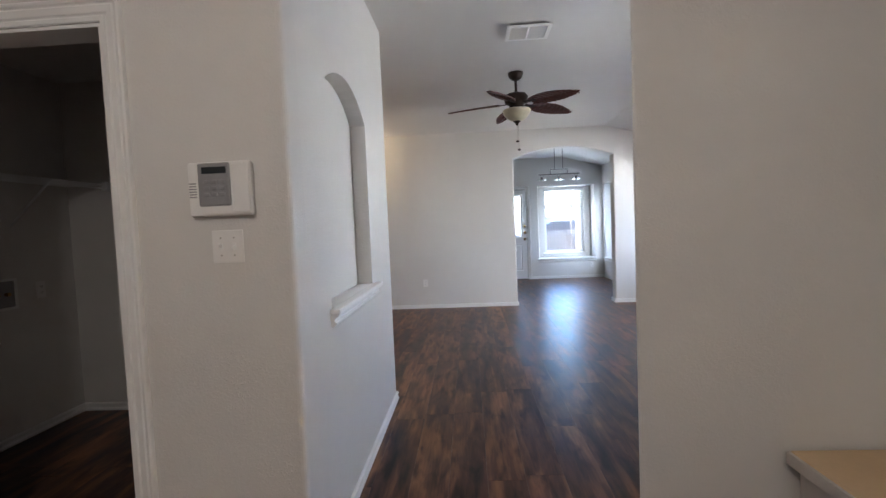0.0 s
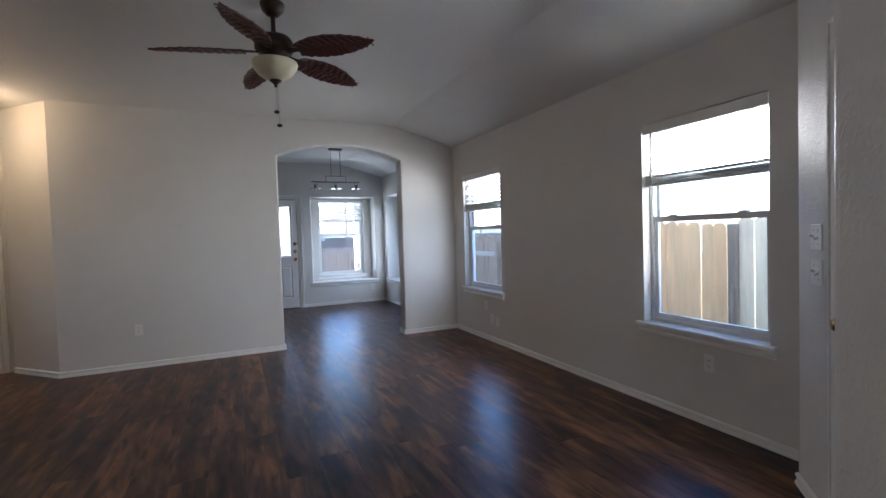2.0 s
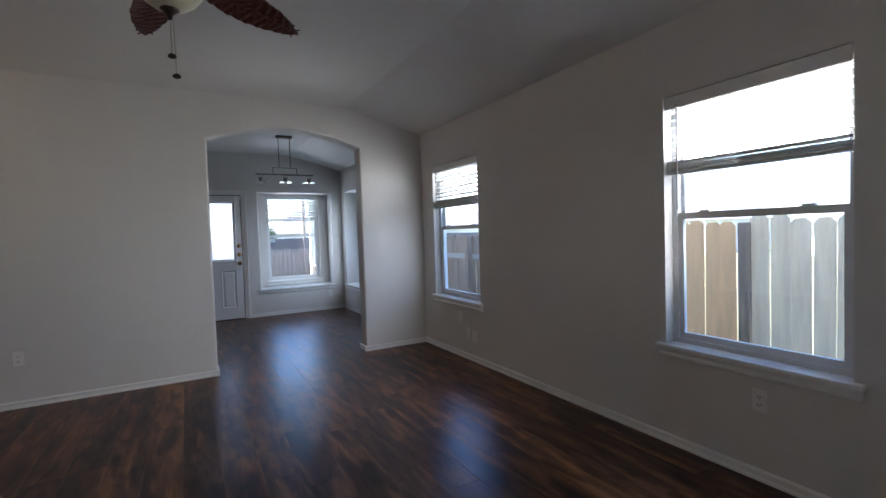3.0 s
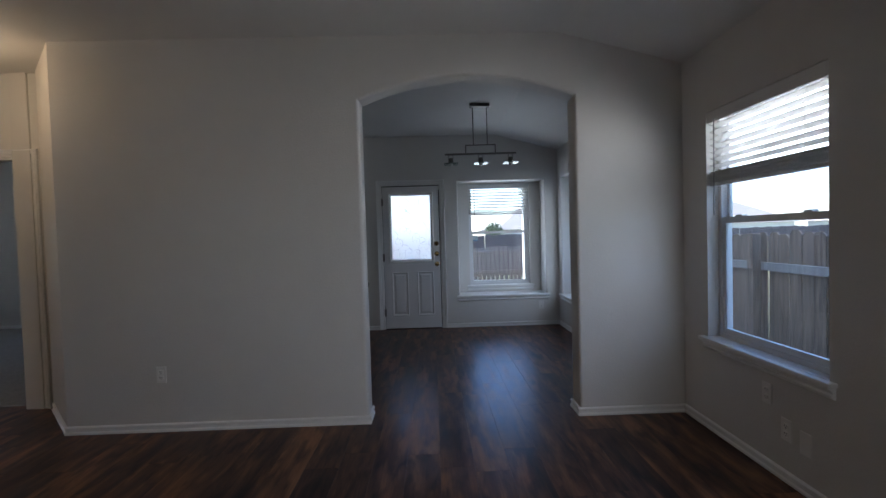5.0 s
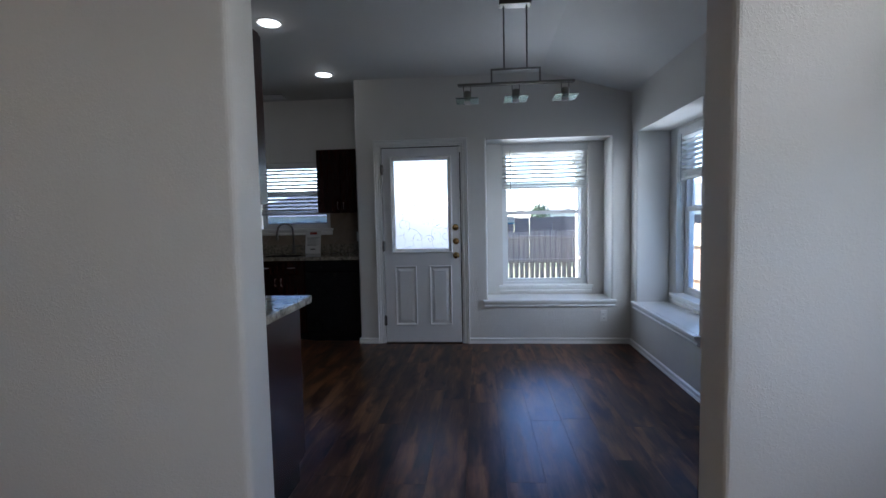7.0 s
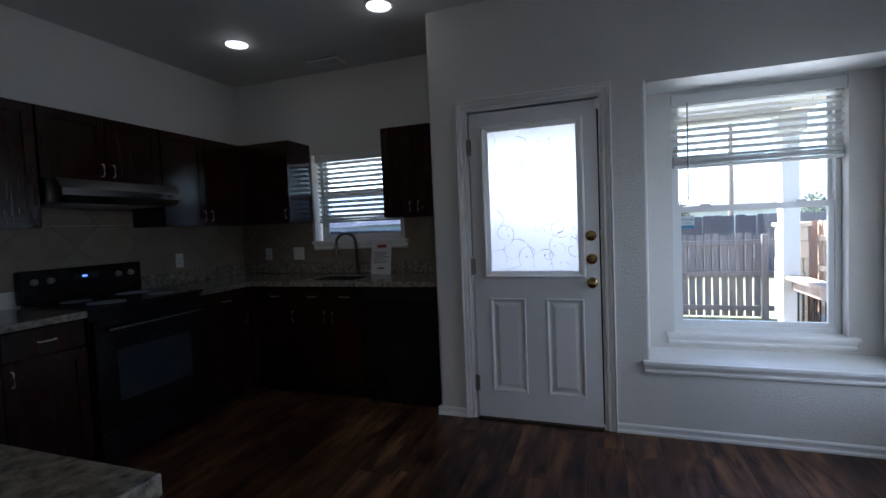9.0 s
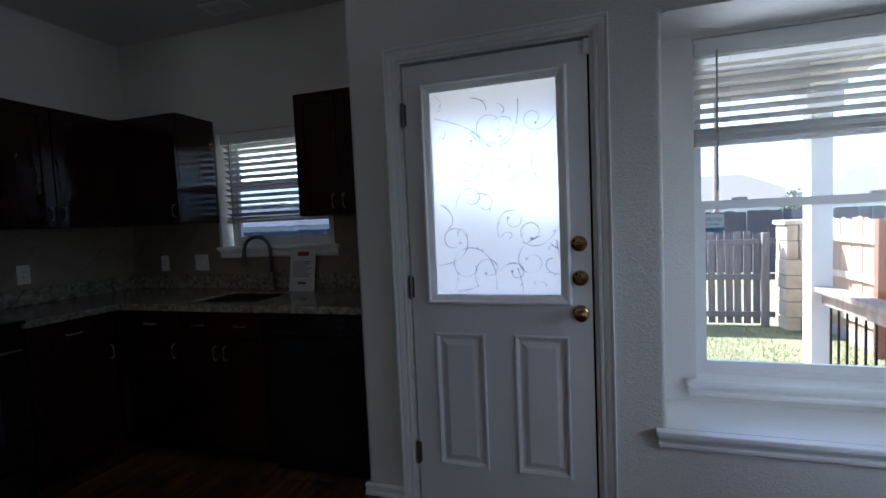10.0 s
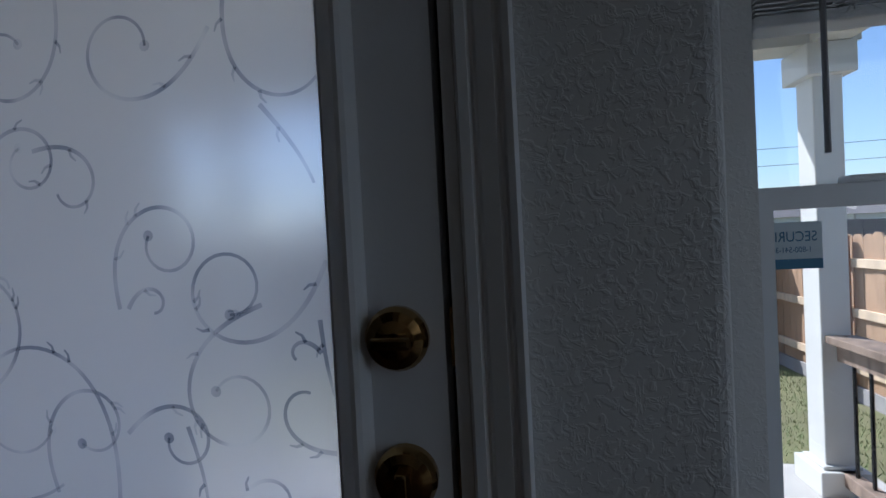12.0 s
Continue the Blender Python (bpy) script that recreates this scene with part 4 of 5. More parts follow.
vent("ceiling_vent", pose(2.453, 4.90, H - 0.028, 90, 0, 0), 0.32, 0.26, "white metal ceiling register with angled slats")
vent("ceiling_vent", pose(1.17, 12.22, H - 0.028, 90, 0, 0), 0.28, 0.14, "white metal kitchen ceiling register", 6)


def round_box(name, m, r, h, mat, label, category):
    root = thing(name, m, label, category)
    part("base", lathe(bmesh.new(), [(r, 0), (r, -h * 0.45), (r * 0.96, -h * 0.5), (r * 0.5, -h * 0.5)], seg=24), mat, root, smooth=False)
    part("cover", lathe(bmesh.new(), [(r * 0.86, -h * 0.5), (r * 0.86, -h * 0.85), (r * 0.7, -h), (0.01, -h)], seg=24), mat, root, smooth=False)
    return root


round_box("smoke_detector", pose(0.16, 7.55, H), 0.068, 0.04, PLASTIC, "white round smoke detector on the ceiling", "smoke detector")


def plate(m, kind, label, wide=0.07, high=0.115):
    """Wall plate, local y out of the room."""
    root = thing(kind, m, label, "outlet" if "outlet" in kind else "switch")
    part("cover_plate", boxed(-wide / 2, wide / 2, -0.006, 0.0, -high / 2, high / 2, 0.003, 2), PLASTIC, root)
    if "outlet" in kind:
        for s in (-1, 1):
            face = part("socket", boxed(-0.017, 0.017, -0.0085, -0.004, s * 0.02 - 0.014, s * 0.02 + 0.014, 0.004, 2), PLASTIC, root)
            bm = bmesh.new()
            for dx in (-0.007, 0.007):
                box(bm, dx - 0.0013, dx + 0.0013, -0.0092, -0.007, s * 0.02 - 0.002, s * 0.02 + 0.007)
            tube(bm, (0, -0.0092, s * 0.02 - 0.008), (0, -0.007, s * 0.02 - 0.008), 0.0025, seg=8)
            part("slot", bm, INK, face)
    elif kind == "light_switch":
        n = 2 if wide > 0.1 else 1
        for k in range(n):
            x = (k - (n - 1) / 2) * 0.046
            part("toggle_slot", boxed(x - 0.006, x + 0.006, -0.0075, -0.004, -0.012, 0.012, 0.001, 1), TRIM, root)
            t = part("toggle", boxed(-0.004, 0.004, -0.020, 0.0, -0.005, 0.005, 0.0015, 1), TRIM, root)
            t.matrix_basis = pose(x, -0.004, 0, 28 if k else -28)
            for s in (-1, 1):
                part("screw", lathe(bmesh.new(), [(0.003, 0), (0.003, 0.0015), (0.001, 0.002)], pose(x, -0.006, s * 0.030, 90), 8), STEEL, root)
    return root


OUT = "white duplex wall outlet above the baseboard"
plate(pose(1.252, YA0, 0.40), "wall_outlet", OUT)
plate(pose(XE, 4.885, 0.41, 0, 0, EAST), "wall_outlet", OUT)
plate(pose(XE, 7.755, 0.415, 0, 0, EAST), "wall_outlet", OUT)
plate(pose(XE, 7.62, 0.27, 0, 0, EAST), "cable_outlet", "white low wall outlet for cables")
plate(pose(XE, 7.50, 0.25, 0, 0, EAST), "blank_plate", "white blank wall plate")
plate(pose(4.693, YB, 0.285), "wall_outlet", OUT)
plate(DM @ pose(0.228, 0, 1.236), "light_switch", "white double toggle switch beside the front door", 0.116)
plate(DM @ pose(0.232, 0, 1.080), "light_switch", "white double toggle switch below another", 0.116)
plate(pose(1.142, YT, 1.255), "light_switch", "white double toggle switch below the alarm keypad", 0.110, 0.112)


def keypad(m):
    root = thing("alarm_keypad", m, "white wall alarm keypad with a grey panel and dark display", "keypad")
    bm = boxed(-0.109, 0.109, -0.030, 0.0, -0.091, 0.091, 0.010, 3)
    part("body", bm, PLASTIC, root)
    pan = part("button_panel", boxed(-0.070, 0.040, -0.034, -0.026, -0.058, 0.085, 0.006, 2), GREY_PLASTIC, root, "grey button panel")
    part("display", boxed(-0.056, 0.028, -0.0355, -0.033, 0.050, 0.072, 0.001, 1), SCREEN, pan, "dark display")
    for r in range(3):
        for c in range(3):
            part("button", boxed(-0.050 + c * 0.026, -0.030 + c * 0.026, -0.038, -0.033, 0.016 - r * 0.021, 0.029 - r * 0.021, 0.002, 1), GREY_PLASTIC, pan)
    for k in range(6):
        part("speaker_slot", boxed(-0.103, -0.079, -0.0312, -0.029, -0.028 + k * 0.009, -0.024 + k * 0.009), GREY_PLASTIC, root)
    part("door_edge", boxed(0.046, 0.104, -0.033, -0.028, -0.082, 0.082, 0.004, 2), PLASTIC, root)
    return root


keypad(pose(1.139, YT, 1.450))


# ---- hall lamp, and the unseen entry lamp ----
def hall_lamp(name, place, label):
    x, y, z = place
    root = thing(name, pose(x, y, H), label, "ceiling lamp")
    part("base", lathe(bmesh.new(), [(0.085, 0), (0.085, -0.012), (0.06, -0.03), (0.02, -0.04)]), BRONZE, root, smooth=True)
    for k in range(3):
        a = radians(30 + 120 * k)
        arm = part("arm", tube(bmesh.new(), (0, 0, -0.03), (0.085 * math.cos(a), 0.085 * math.sin(a), -0.055), 0.009), BRONZE, root)
        m = pose(0.085 * math.cos(a), 0.085 * math.sin(a), -0.055) @ pose(0, 0, 0, 0, 0, 30 + 120 * k) @ pose(0, 0, 0, 0, -50, 0)
        part("shade", lathe(bmesh.new(), [(0.020, 0), (0.034, -0.02), (0.046, -0.055), (0.052, -0.085), (0.049, -0.085), (0.04, -0.05), (0.012, -0.012)], m, 20), BULB_GLOW, arm, "glowing frosted glass shade", True)
    return root


hall_lamp("hall_ceiling_lamp", HALL_LAMP, "bronze hall ceiling lamp with three glowing glass shades")
hall_lamp("unseen_entry_lamp", UNSEEN_ENTRY_LAMP, "unseen bronze entry lamp, added with three glowing glass shades")

# ---- laundry room ----
shelf = thing("wire_shelf", pose(-1.02, 4.70, 1.70), "white wire shelf on slanted wall brackets", "shelf")
for k in range(9):
    part("long_wire", tube(bmesh.new(), (0.01 + 0.038 * k, -1.58, 0), (0.01 + 0.038 * k, -0.0, 0), 0.0026, seg=6), TRIM, shelf)
for k in range(52):
    part("cross_wire", tube(bmesh.new(), (0.0, -0.02 - 0.03 * k, 0.004), (0.315, -0.02 - 0.03 * k, 0.004), 0.0018, seg=4), TRIM, shelf)
part("front_wire", tube(bmesh.new(), (0.315, -1.58, -0.028), (0.315, 0, -0.028), 0.0035, seg=6), TRIM, shelf)
for y in (-0.45, -1.1):
    part("bracket", tube(bmesh.new(), (0.30, y, -0.01), (0.005, y, -0.29), 0.007, seg=8), TRIM, shelf)
part("end_clip", boxed(0.29, 0.33, -0.03, 0.0, -0.045, 0.02, 0.004, 2), TRIM, shelf)
ob = thing("washer_box", pose(-1.02, 4.14, 0.97, 0, 0, WEST), "recessed washer hookup box in the laundry wall", "hookup box")
part("frame", pierced(bmesh.new(), -0.09, 0.11, -0.012, -0.001, -0.10, 0.10, [(-0.075, 0.095, -0.085, 0.085)]), PLASTIC, ob)
part("backing", boxed(-0.075, 0.095, -0.004, -0.002, -0.085, 0.085), GREY_PLASTIC, ob)
for dx in (-0.03, 0.04):
    part("valve", tube(bmesh.new(), (dx, -0.004, 0), (dx, -0.03, 0), 0.012), BRASS, ob)
plate(pose(-1.02, 4.42, 0.97, 0, 0, WEST), "wall_outlet", "white laundry wall outlet")

# low bench in the entry
bench = thing("entry_bench", pose(2.99, 2.54, 0), "low grey bench with a tan laminate top", "bench")
part("top", boxed(0.012, 0.49, 0.0, 0.44, 0.475, 0.50, 0.004, 1), TAN, bench, "tan laminate top")
part("edge", boxed(0.0, 0.012, 0.0, 0.44, 0.455, 0.498, 0.002, 1), BENCH_EDGE, bench)
for x in (0.03, 0.42):
    part("side_panel", boxed(x, x + 0.03, 0.02, 0.42, 0.0, 0.475, 0.003, 1), BENCH_EDGE, bench)
part("shelf", boxed(0.06, 0.42, 0.02, 0.42, 0.16, 0.18), PLASTIC, bench)


# ---- nook pendant ----
def pendant():
    root = thing("pendant_light", pose(3.715, 10.28, H), "brushed nickel three-light pendant bar with square glass plates", "pendant light")
    part("canopy", boxed(-0.105, 0.105, -0.04, 0.04, -0.035, 0.0, 0.006, 2), DARK_NICKEL, root)
    for x in (-0.075, 0.075):
        part("rod", tube(bmesh.new(), (x, 0, -0.012), (x, 0, -0.415), 0.0055, seg=8), DARK_NICKEL, root)
    bm = bmesh.new()
    box(bm, -0.165, 0.165, -0.006, 0.006, -0.427, -0.415, 0.002, 1)
    for x in (-0.165, 0.153):
        box(bm, x, x + 0.012, -0.006, 0.006, -0.505, -0.427, 0.002, 1)
    part("bracket", bm, DARK_NICKEL, root)
    part("bar", boxed(-0.386, 0.386, -0.010, 0.010, -0.520, -0.505, 0.003, 1), DARK_NICKEL, root)
    part("cable", tube(bmesh.new(), (-0.38, 0.012, -0.522), (0.38, 0.012, -0.522), 0.002, seg=6), DARK_NICKEL, root)
    for x in (-0.322, 0.0, 0.322):
        lamp = part("lamp_head", lathe(bmesh.new(), [(0.018, -0.555), (0.026, -0.56), (0.027, -0.600), (0.02, -0.606)], pose(x, 0, 0), 18), DARK_NICKEL, root, smooth=True)
        bm = bmesh.new()
        for dx in (-0.024, 0.024):
            tube(bm, (x + dx, 0, -0.515), (x + dx, 0, -0.575), 0.003, seg=6)
        part("yoke", bm, DARK_NICKEL, lamp)
        part("glass_plate", boxed(x - 0.075, x + 0.075, -0.075, 0.075, -0.622, -0.614, 0.001, 1), GREEN_GLASS, lamp, "square clear glass plate with a green edge")
        part("bulb", lathe(bmesh.new(), [(0.008, -0.600), (0.020, -0.615), (0.024, -0.634), (0.012, -0.640)], pose(x, 0, 0), 16), PLASTIC, lamp, "small unlit halogen bulb", True)
    for child in root.children:
        if child.name.split(".")[0] != "canopy":
            child.location.z -= 0.016
    return root


pendant()


def can_light(x, y):
    root = thing("recessed_light", pose(x, y, H), "lit round recessed ceiling light", "recessed light", "kitchen recessed lights")
    part("trim_ring", lathe(bmesh.new(), [(0.095, 0.0), (0.095, -0.003), (0.080, -0.007), (0.077, -0.003)], seg=32), TRIM, root, smooth=False)
    part("lens", lathe(bmesh.new(), [(0.076, -0.004), (0.070, -0.006), (0.01, -0.007)], seg=32), CAN_GLOW, root, "bright white lens")


for x, y in ((1.99, 10.40), (1.98, 11.58), (0.755, 11.68)):
    can_light(x, y)
    point_lamp("can_bulb", (x, y, H - 0.05), 0.03, (1.0, 0.93, 0.82), 0.05)


# ---- kitchen ----
CT = 0.915                    # counter height


def shaker(bm, x0, x1, z0, z1, y):
    """Framed cabinet door, its face at local y."""
    pierced(bm, x0, x1, y, y + 0.019, z0, z1, [(x0 + 0.055, x1 - 0.055, z0 + 0.055, z1 - 0.055)])
    box(bm, x0 + 0.05, x1 - 0.05, y + 0.008, y + 0.016, z0 + 0.05, z1 - 0.05)
    return bm


def pull(parent, x, y, z, upright=True, length=0.075):
    bm = bmesh.new()
    d = (0, 0, length / 2) if upright else (length / 2, 0, 0)
    a, b = Vector((x, y, z)) - Vector(d), Vector((x, y, z)) + Vector(d)
    out = Vector((0, -0.022, 0))
    sweep(bm, [a, a + out * 0.7, a + out + (b - a) * 0.15, b + out - (b - a) * 0.15, b + out * 0.7, b], 0.0042, 8)
    return part("handle", bm, STEEL, parent, "small nickel pull", True)


def cabinet(name, m, w, d, z0, z1, doors, label, drawer=False, toe=False, handle_low=True):
    """Box with framed doors; local x along its front, y 0 at the door faces, going back."""
    root = thing(name, m, label, "cabinet")
    part("body", boxed(0.001, w - 0.001, 0.021, d, z0 + (0.09 if toe else 0), z1, 0.001, 1), CHERRY, root)
    if toe:
        part("toe_kick", boxed(0.001, w - 0.001, 0.09, d, 0.0, z0 + 0.09), BLACK, root)
    zb, zt = z0 + (0.10 if toe else 0.004), z1 - 0.006
    if drawer:
        for k in range(doors):
            x0, x1 = w * k / doors + 0.004, w * (k + 1) / doors - 0.004
            f = part("drawer_front", boxed(x0, x1, 0, 0.019, zt - 0.14, zt, 0.003, 1), CHERRY, root)
            pull(f, (x0 + x1) / 2, 0, zt - 0.07, False)
        zt -= 0.15
    for k in range(doors):
        x0, x1 = w * k / doors + 0.004, w * (k + 1) / doors - 0.004
        f = part("door", shaker(bmesh.new(), x0, x1, zb, zt, 0.0), CHERRY, root)
        hx = x1 - 0.03 if (k % 2 == 0 and doors > 1) or (doors == 1) else x0 + 0.03
        pull(f, hx, 0, zb + 0.075 if handle_low else zt - 0.075)
    return root


def corner_unit(name, x1, y0, z0, z1, label):
    """Blind corner carcass closing the angle between two cabinet runs."""
    root = thing(name, pose(0, 0, 0), label, "cabinet")
    part("body", boxed(XK + 0.001, x1, y0, YK - 0.012, z0, z1, 0.001, 1), CHERRY, root)
    part("filler_strip", boxed(x1 - 0.03, x1 + 0.004, y0 - 0.002, y0 + 0.036, z0, z1, 0.001, 1), CHERRY, root)


UP = "dark cherry wall cabinet with nickel pulls"
BASE = "dark cherry base cabinet with nickel pulls"
# back wall uppers; fronts face -y
cabinet("wall_cabinet", pose(0.305, 12.14, 0), 0.485, 0.329, 1.38, 2.08, 1, UP + " beside the window")
cabinet("wall_cabinet", pose(1.667, 12.14, 0), 0.536, 0.329, 1.38, 2.08, 2, UP + " next to the sink window")
# range wall uppers; fronts face +x
RW = lambda y: pose(0.30, y, 0, 0, 0, WEST)
cabinet("wall_cabinet", RW(11.365), 0.77, 0.329, 1.38, 2.08, 2, UP + " beside the hood")
cabinet("wall_cabinet", RW(10.60), 0.76, 0.329, 1.66, 2.08, 2, "short " + UP + " above the hood")
cabinet("wall_cabinet", RW(9.83), 0.765, 0.329, 1.38, 2.08, 2, UP + " before the hood")
# bases
cabinet("base_cabinet", pose(0.62, 11.855, 0), 0.40, 0.60, 0, CT - 0.04, 1, BASE + " at the corner", True, True, False)
cabinet("base_cabinet", pose(1.022, 11.855, 0), 0.575, 0.60, 0, CT - 0.04, 2, BASE + " under the sink", True, True, False)
RB = lambda y: pose(0.585, y, 0, 0, 0, WEST)
cabinet("base_cabinet", RB(11.365), 0.45, 0.60, 0, CT - 0.04, 1, BASE + " beside the range", True, True, False)
cabinet("base_cabinet", RB(9.83), 0.765, 0.60, 0, CT - 0.04, 2, BASE + " before the range", True, True, False)
corner_unit("base_cabinet", 0.614, 11.818, 0.09, CT - 0.04, "dark cherry corner base cabinet under the worktop")
corner_unit("wall_cabinet", 0.299, 12.138, 1.38, 2.08, "dark cherry corner wall cabinet beside the window")
# peninsula behind the arch wall
cabinet("base_cabinet", pose(2.545, 9.385, 0, 0, 0, 180), 0.90, 0.635, 0, CT - 0.04, 2, BASE + " of the peninsula", False, True, False)
cabinet("wall_cabinet", pose(2.555, 9.07, 0, 0, 0, 180), 0.80, 0.325, 1.37, 2.08, 2, UP + " over the peninsula")


def counter(name, plan, label):
    bm = bmesh.new()
    lo, hi = [bm.verts.new((x, y, CT - 0.038)) for x, y in plan], [bm.verts.new((x, y, CT)) for x, y in plan]
    bm.faces.new(lo[::-1]), bm.faces.new(hi)
    for k in range(len(plan)):
        j = (k + 1) % len(plan)
        bm.faces.new((lo[k], lo[j], hi[j], hi[k]))
    bmesh.ops.recalc_face_normals(bm, faces=bm.faces)
    bmesh.ops.bevel(bm, geom=[e for e in bm.edges], offset=0.004, segments=2, affect="EDGES", profile=0.5)
    return tagged(part(name, bm, GRANITE), label, "worktop")


# the sink opening is left between the two counter lengths and the front and back strips
SX0, SX1, SY0, SY1 = 1.02, 1.48, 11.93, 12.30
counter("worktop", [(XK, YK), (XK, 11.365), (0.60, 11.365), (0.60, 11.835), (SX0, 11.835), (SX0, YK)], "brown speckled granite worktop in the kitchen corner")
counter("worktop", [(SX1, YK), (SX1, 11.835), (2.203, 11.835), (2.203, YK)], "brown speckled granite worktop over the dishwasher")
counter("worktop", [(SX0, 11.835), (SX1, 11.835), (SX1, SY0), (SX0, SY0)], "narrow granite worktop strip before the sink")
counter("worktop", [(SX0, SY1), (SX1, SY1), (SX1, YK), (SX0, YK)], "narrow granite worktop strip behind the sink")
counter("worktop", [(XK, 10.595), (XK, 9.83), (0.61, 9.83), (0.61, 10.595)], "brown speckled granite worktop before the range")
counter("worktop", [(1.62, 8.742), (2.595, 8.742), (2.595, 9.42), (1.62, 9.42)], "speckled granite peninsula worktop")
tagged(part("granite_upstand", boxed(XK + 0.002, XK + 0.022, 11.365, YK - 0.002, CT + 0.001, CT + 0.10, 0.003, 1), GRANITE), "low granite upstand behind the worktop", "upstand")
tagged(part("granite_upstand", boxed(XK + 0.024, 2.20, YK - 0.022, YK - 0.002, CT + 0.001, CT + 0.10, 0.003, 1), GRANITE), "low granite upstand behind the sink", "upstand")

sink = thing("sink", pose(0, 0, 0), "dark stainless undermount kitchen sink", "sink")
bm = bmesh.new()
box(bm, SX0 + 0.002, SX1 - 0.002, SY0 + 0.002, SY1 - 0.002, CT - 0.20, CT - 0.19)
box(bm, SX0 + 0.002, SX0 + 0.008, SY0 + 0.002, SY1 - 0.002, CT - 0.19, CT - 0.012)
box(bm, SX1 - 0.008, SX1 - 0.002, SY0 + 0.002, SY1 - 0.002, CT - 0.19, CT - 0.012)
box(bm, SX0 + 0.008, SX1 - 0.008, SY0 + 0.002, SY0 + 0.008, CT - 0.19, CT - 0.012)
box(bm, SX0 + 0.008, SX1 - 0.008, SY1 - 0.008, SY1 - 0.002, CT - 0.19, CT - 0.012)
part("bowl", bm, STAINLESS, sink)
part("drain", tube(bmesh.new(), (1.25, 12.11, CT - 0.19), (1.25, 12.11, CT - 0.186), 0.04, seg=20), STAINLESS, sink)

faucet = thing("faucet", pose(1.28, 12.36, CT), "dark pull-down gooseneck kitchen faucet", "faucet")
part("base", lathe(bmesh.new(), [(0.026, 0), (0.026, 0.012), (0.018, 0.03), (0.016, 0.10), (0.013, 0.12)], seg=18), DARK_NICKEL, faucet, smooth=True)
arc = [(0, 0, 0.10), (0, 0, 0.27)] + [(-0.085 * (1 - math.cos(radians(a))), -0.02 * (1 - math.cos(radians(a))), 0.27 + 0.085 * math.sin(radians(a))) for a in range(20, 181, 20)] + [(-0.172, -0.04, 0.24)]
part("neck", sweep(bmesh.new(), arc, 0.0115, 12), DARK_NICKEL, faucet, smooth=True)
part("spray_head", tube(bmesh.new(), (-0.172, -0.04, 0.25), (-0.176, -0.042, 0.165), 0.014, 0.018, 14), DARK_NICKEL, faucet)
part("lever", tube(bmesh.new(), (0.014, 0, 0.075), (0.075, -0.01, 0.105), 0.006, 0.005, 8), DARK_NICKEL, faucet)

card = thing("counter_card", pose(1.52, 12.33, CT, -10), "white printed card leaning on the kitchen worktop", "card")
part("sheet", boxed(-0.092, 0.092, -0.001, 0.001, 0, 0.27), PAPER, card)
part("print_mark", boxed(-0.038, 0.045, -0.0016, -0.0010, 0.225, 0.252), RED_INK, card)
for k in range(8):
    part("text_line", boxed(-0.07, 0.07 - 0.02 * (k % 3), -0.0016, -0.0010, 0.185 - 0.013 * k, 0.189 - 0.013 * k), INK, card)
part("print_mark", boxed(-0.03, 0.03, -0.0016, -0.0010, 0.045, 0.058), INK, card)

# dishwasher
dw = thing("dishwasher", pose(1.602, 11.845, 0), "black built-in dishwasher under the worktop", "dishwasher")
part("body", boxed(0.002, 0.598, 0.03, 0.60, 0.10, CT - 0.042), BLACK, dw)
part("door", boxed(0.003, 0.597, 0.0, 0.028, 0.11, CT - 0.16, 0.005, 2), BLACK, dw)
part("control_panel", boxed(0.003, 0.597, -0.004, 0.028, CT - 0.155, CT - 0.045, 0.006, 2), BLACK, dw)
part("handle", boxed(0.04, 0.56, -0.022, -0.004, CT - 0.150, CT - 0.128, 0.006, 2), BLACK, dw)
part("toe_kick", boxed(0.003, 0.597, 0.06, 0.5, 0.0, 0.10), BLACK, dw)

# range with backguard, and hood
rg = thing("range", pose(0.62, 10.602, 0, 0, 0, WEST), "black freestanding electric range with a steel handle", "range")
part("body", boxed(0.002, 0.754, 0.03, 0.645, 0.02, 0.905, 0.004, 1), BLACK, rg)
part("cooktop", boxed(0.0, 0.756, 0.0, 0.60, 0.905, 0.925, 0.005, 2), BLACK, rg)
for x, y, r in ((0.2, 0.16, 0.10), (0.56, 0.16, 0.08), (0.2, 0.43, 0.08), (0.56, 0.43, 0.10)):
    part("burner", lathe(bmesh.new(), [(r, 0.925), (r, 0.927), (r - 0.006, 0.927), (r - 0.008, 0.9255)], pose(x, y, 0), 28), GREY_PLASTIC, rg)
bg = part("backguard", boxed(0.0, 0.756, 0.585, 0.645, 0.925, 1.13, 0.012, 3), BLACK, rg)
part("clock", boxed(0.30, 0.45, 0.583, 0.586, 1.05, 1.09), SCREEN, bg)
part("clock_digits", boxed(0.345, 0.375, 0.5815, 0.5832, 1.064, 1.074), glowing("blue_digits", (0.12, 0.2, 1.0), 0.6), bg, "blue clock digits")
for x in (0.07, 0.16, 0.58, 0.67):
    part("knob", lathe(bmesh.new(), [(0.02, 0), (0.02, 0.008), (0.016, 0.022), (0.004, 0.024)], pose(x, 0.585, 1.06, 90), 16), GREY_PLASTIC, bg)
od = part("oven_door", boxed(0.01, 0.746, 0.0, 0.03, 0.22, 0.84, 0.006, 2), BLACK, rg)
part("oven_window", boxed(0.13, 0.626, -0.002, 0.001, 0.36, 0.66), SCREEN, od)
bm = tube(bmesh.new(), (0.06, -0.045, 0.79), (0.70, -0.045, 0.79), 0.011, seg=12)
for x in (0.08, 0.68):
    tube(bm, (x, 0.0, 0.79), (x, -0.045, 0.79), 0.008, seg=8)
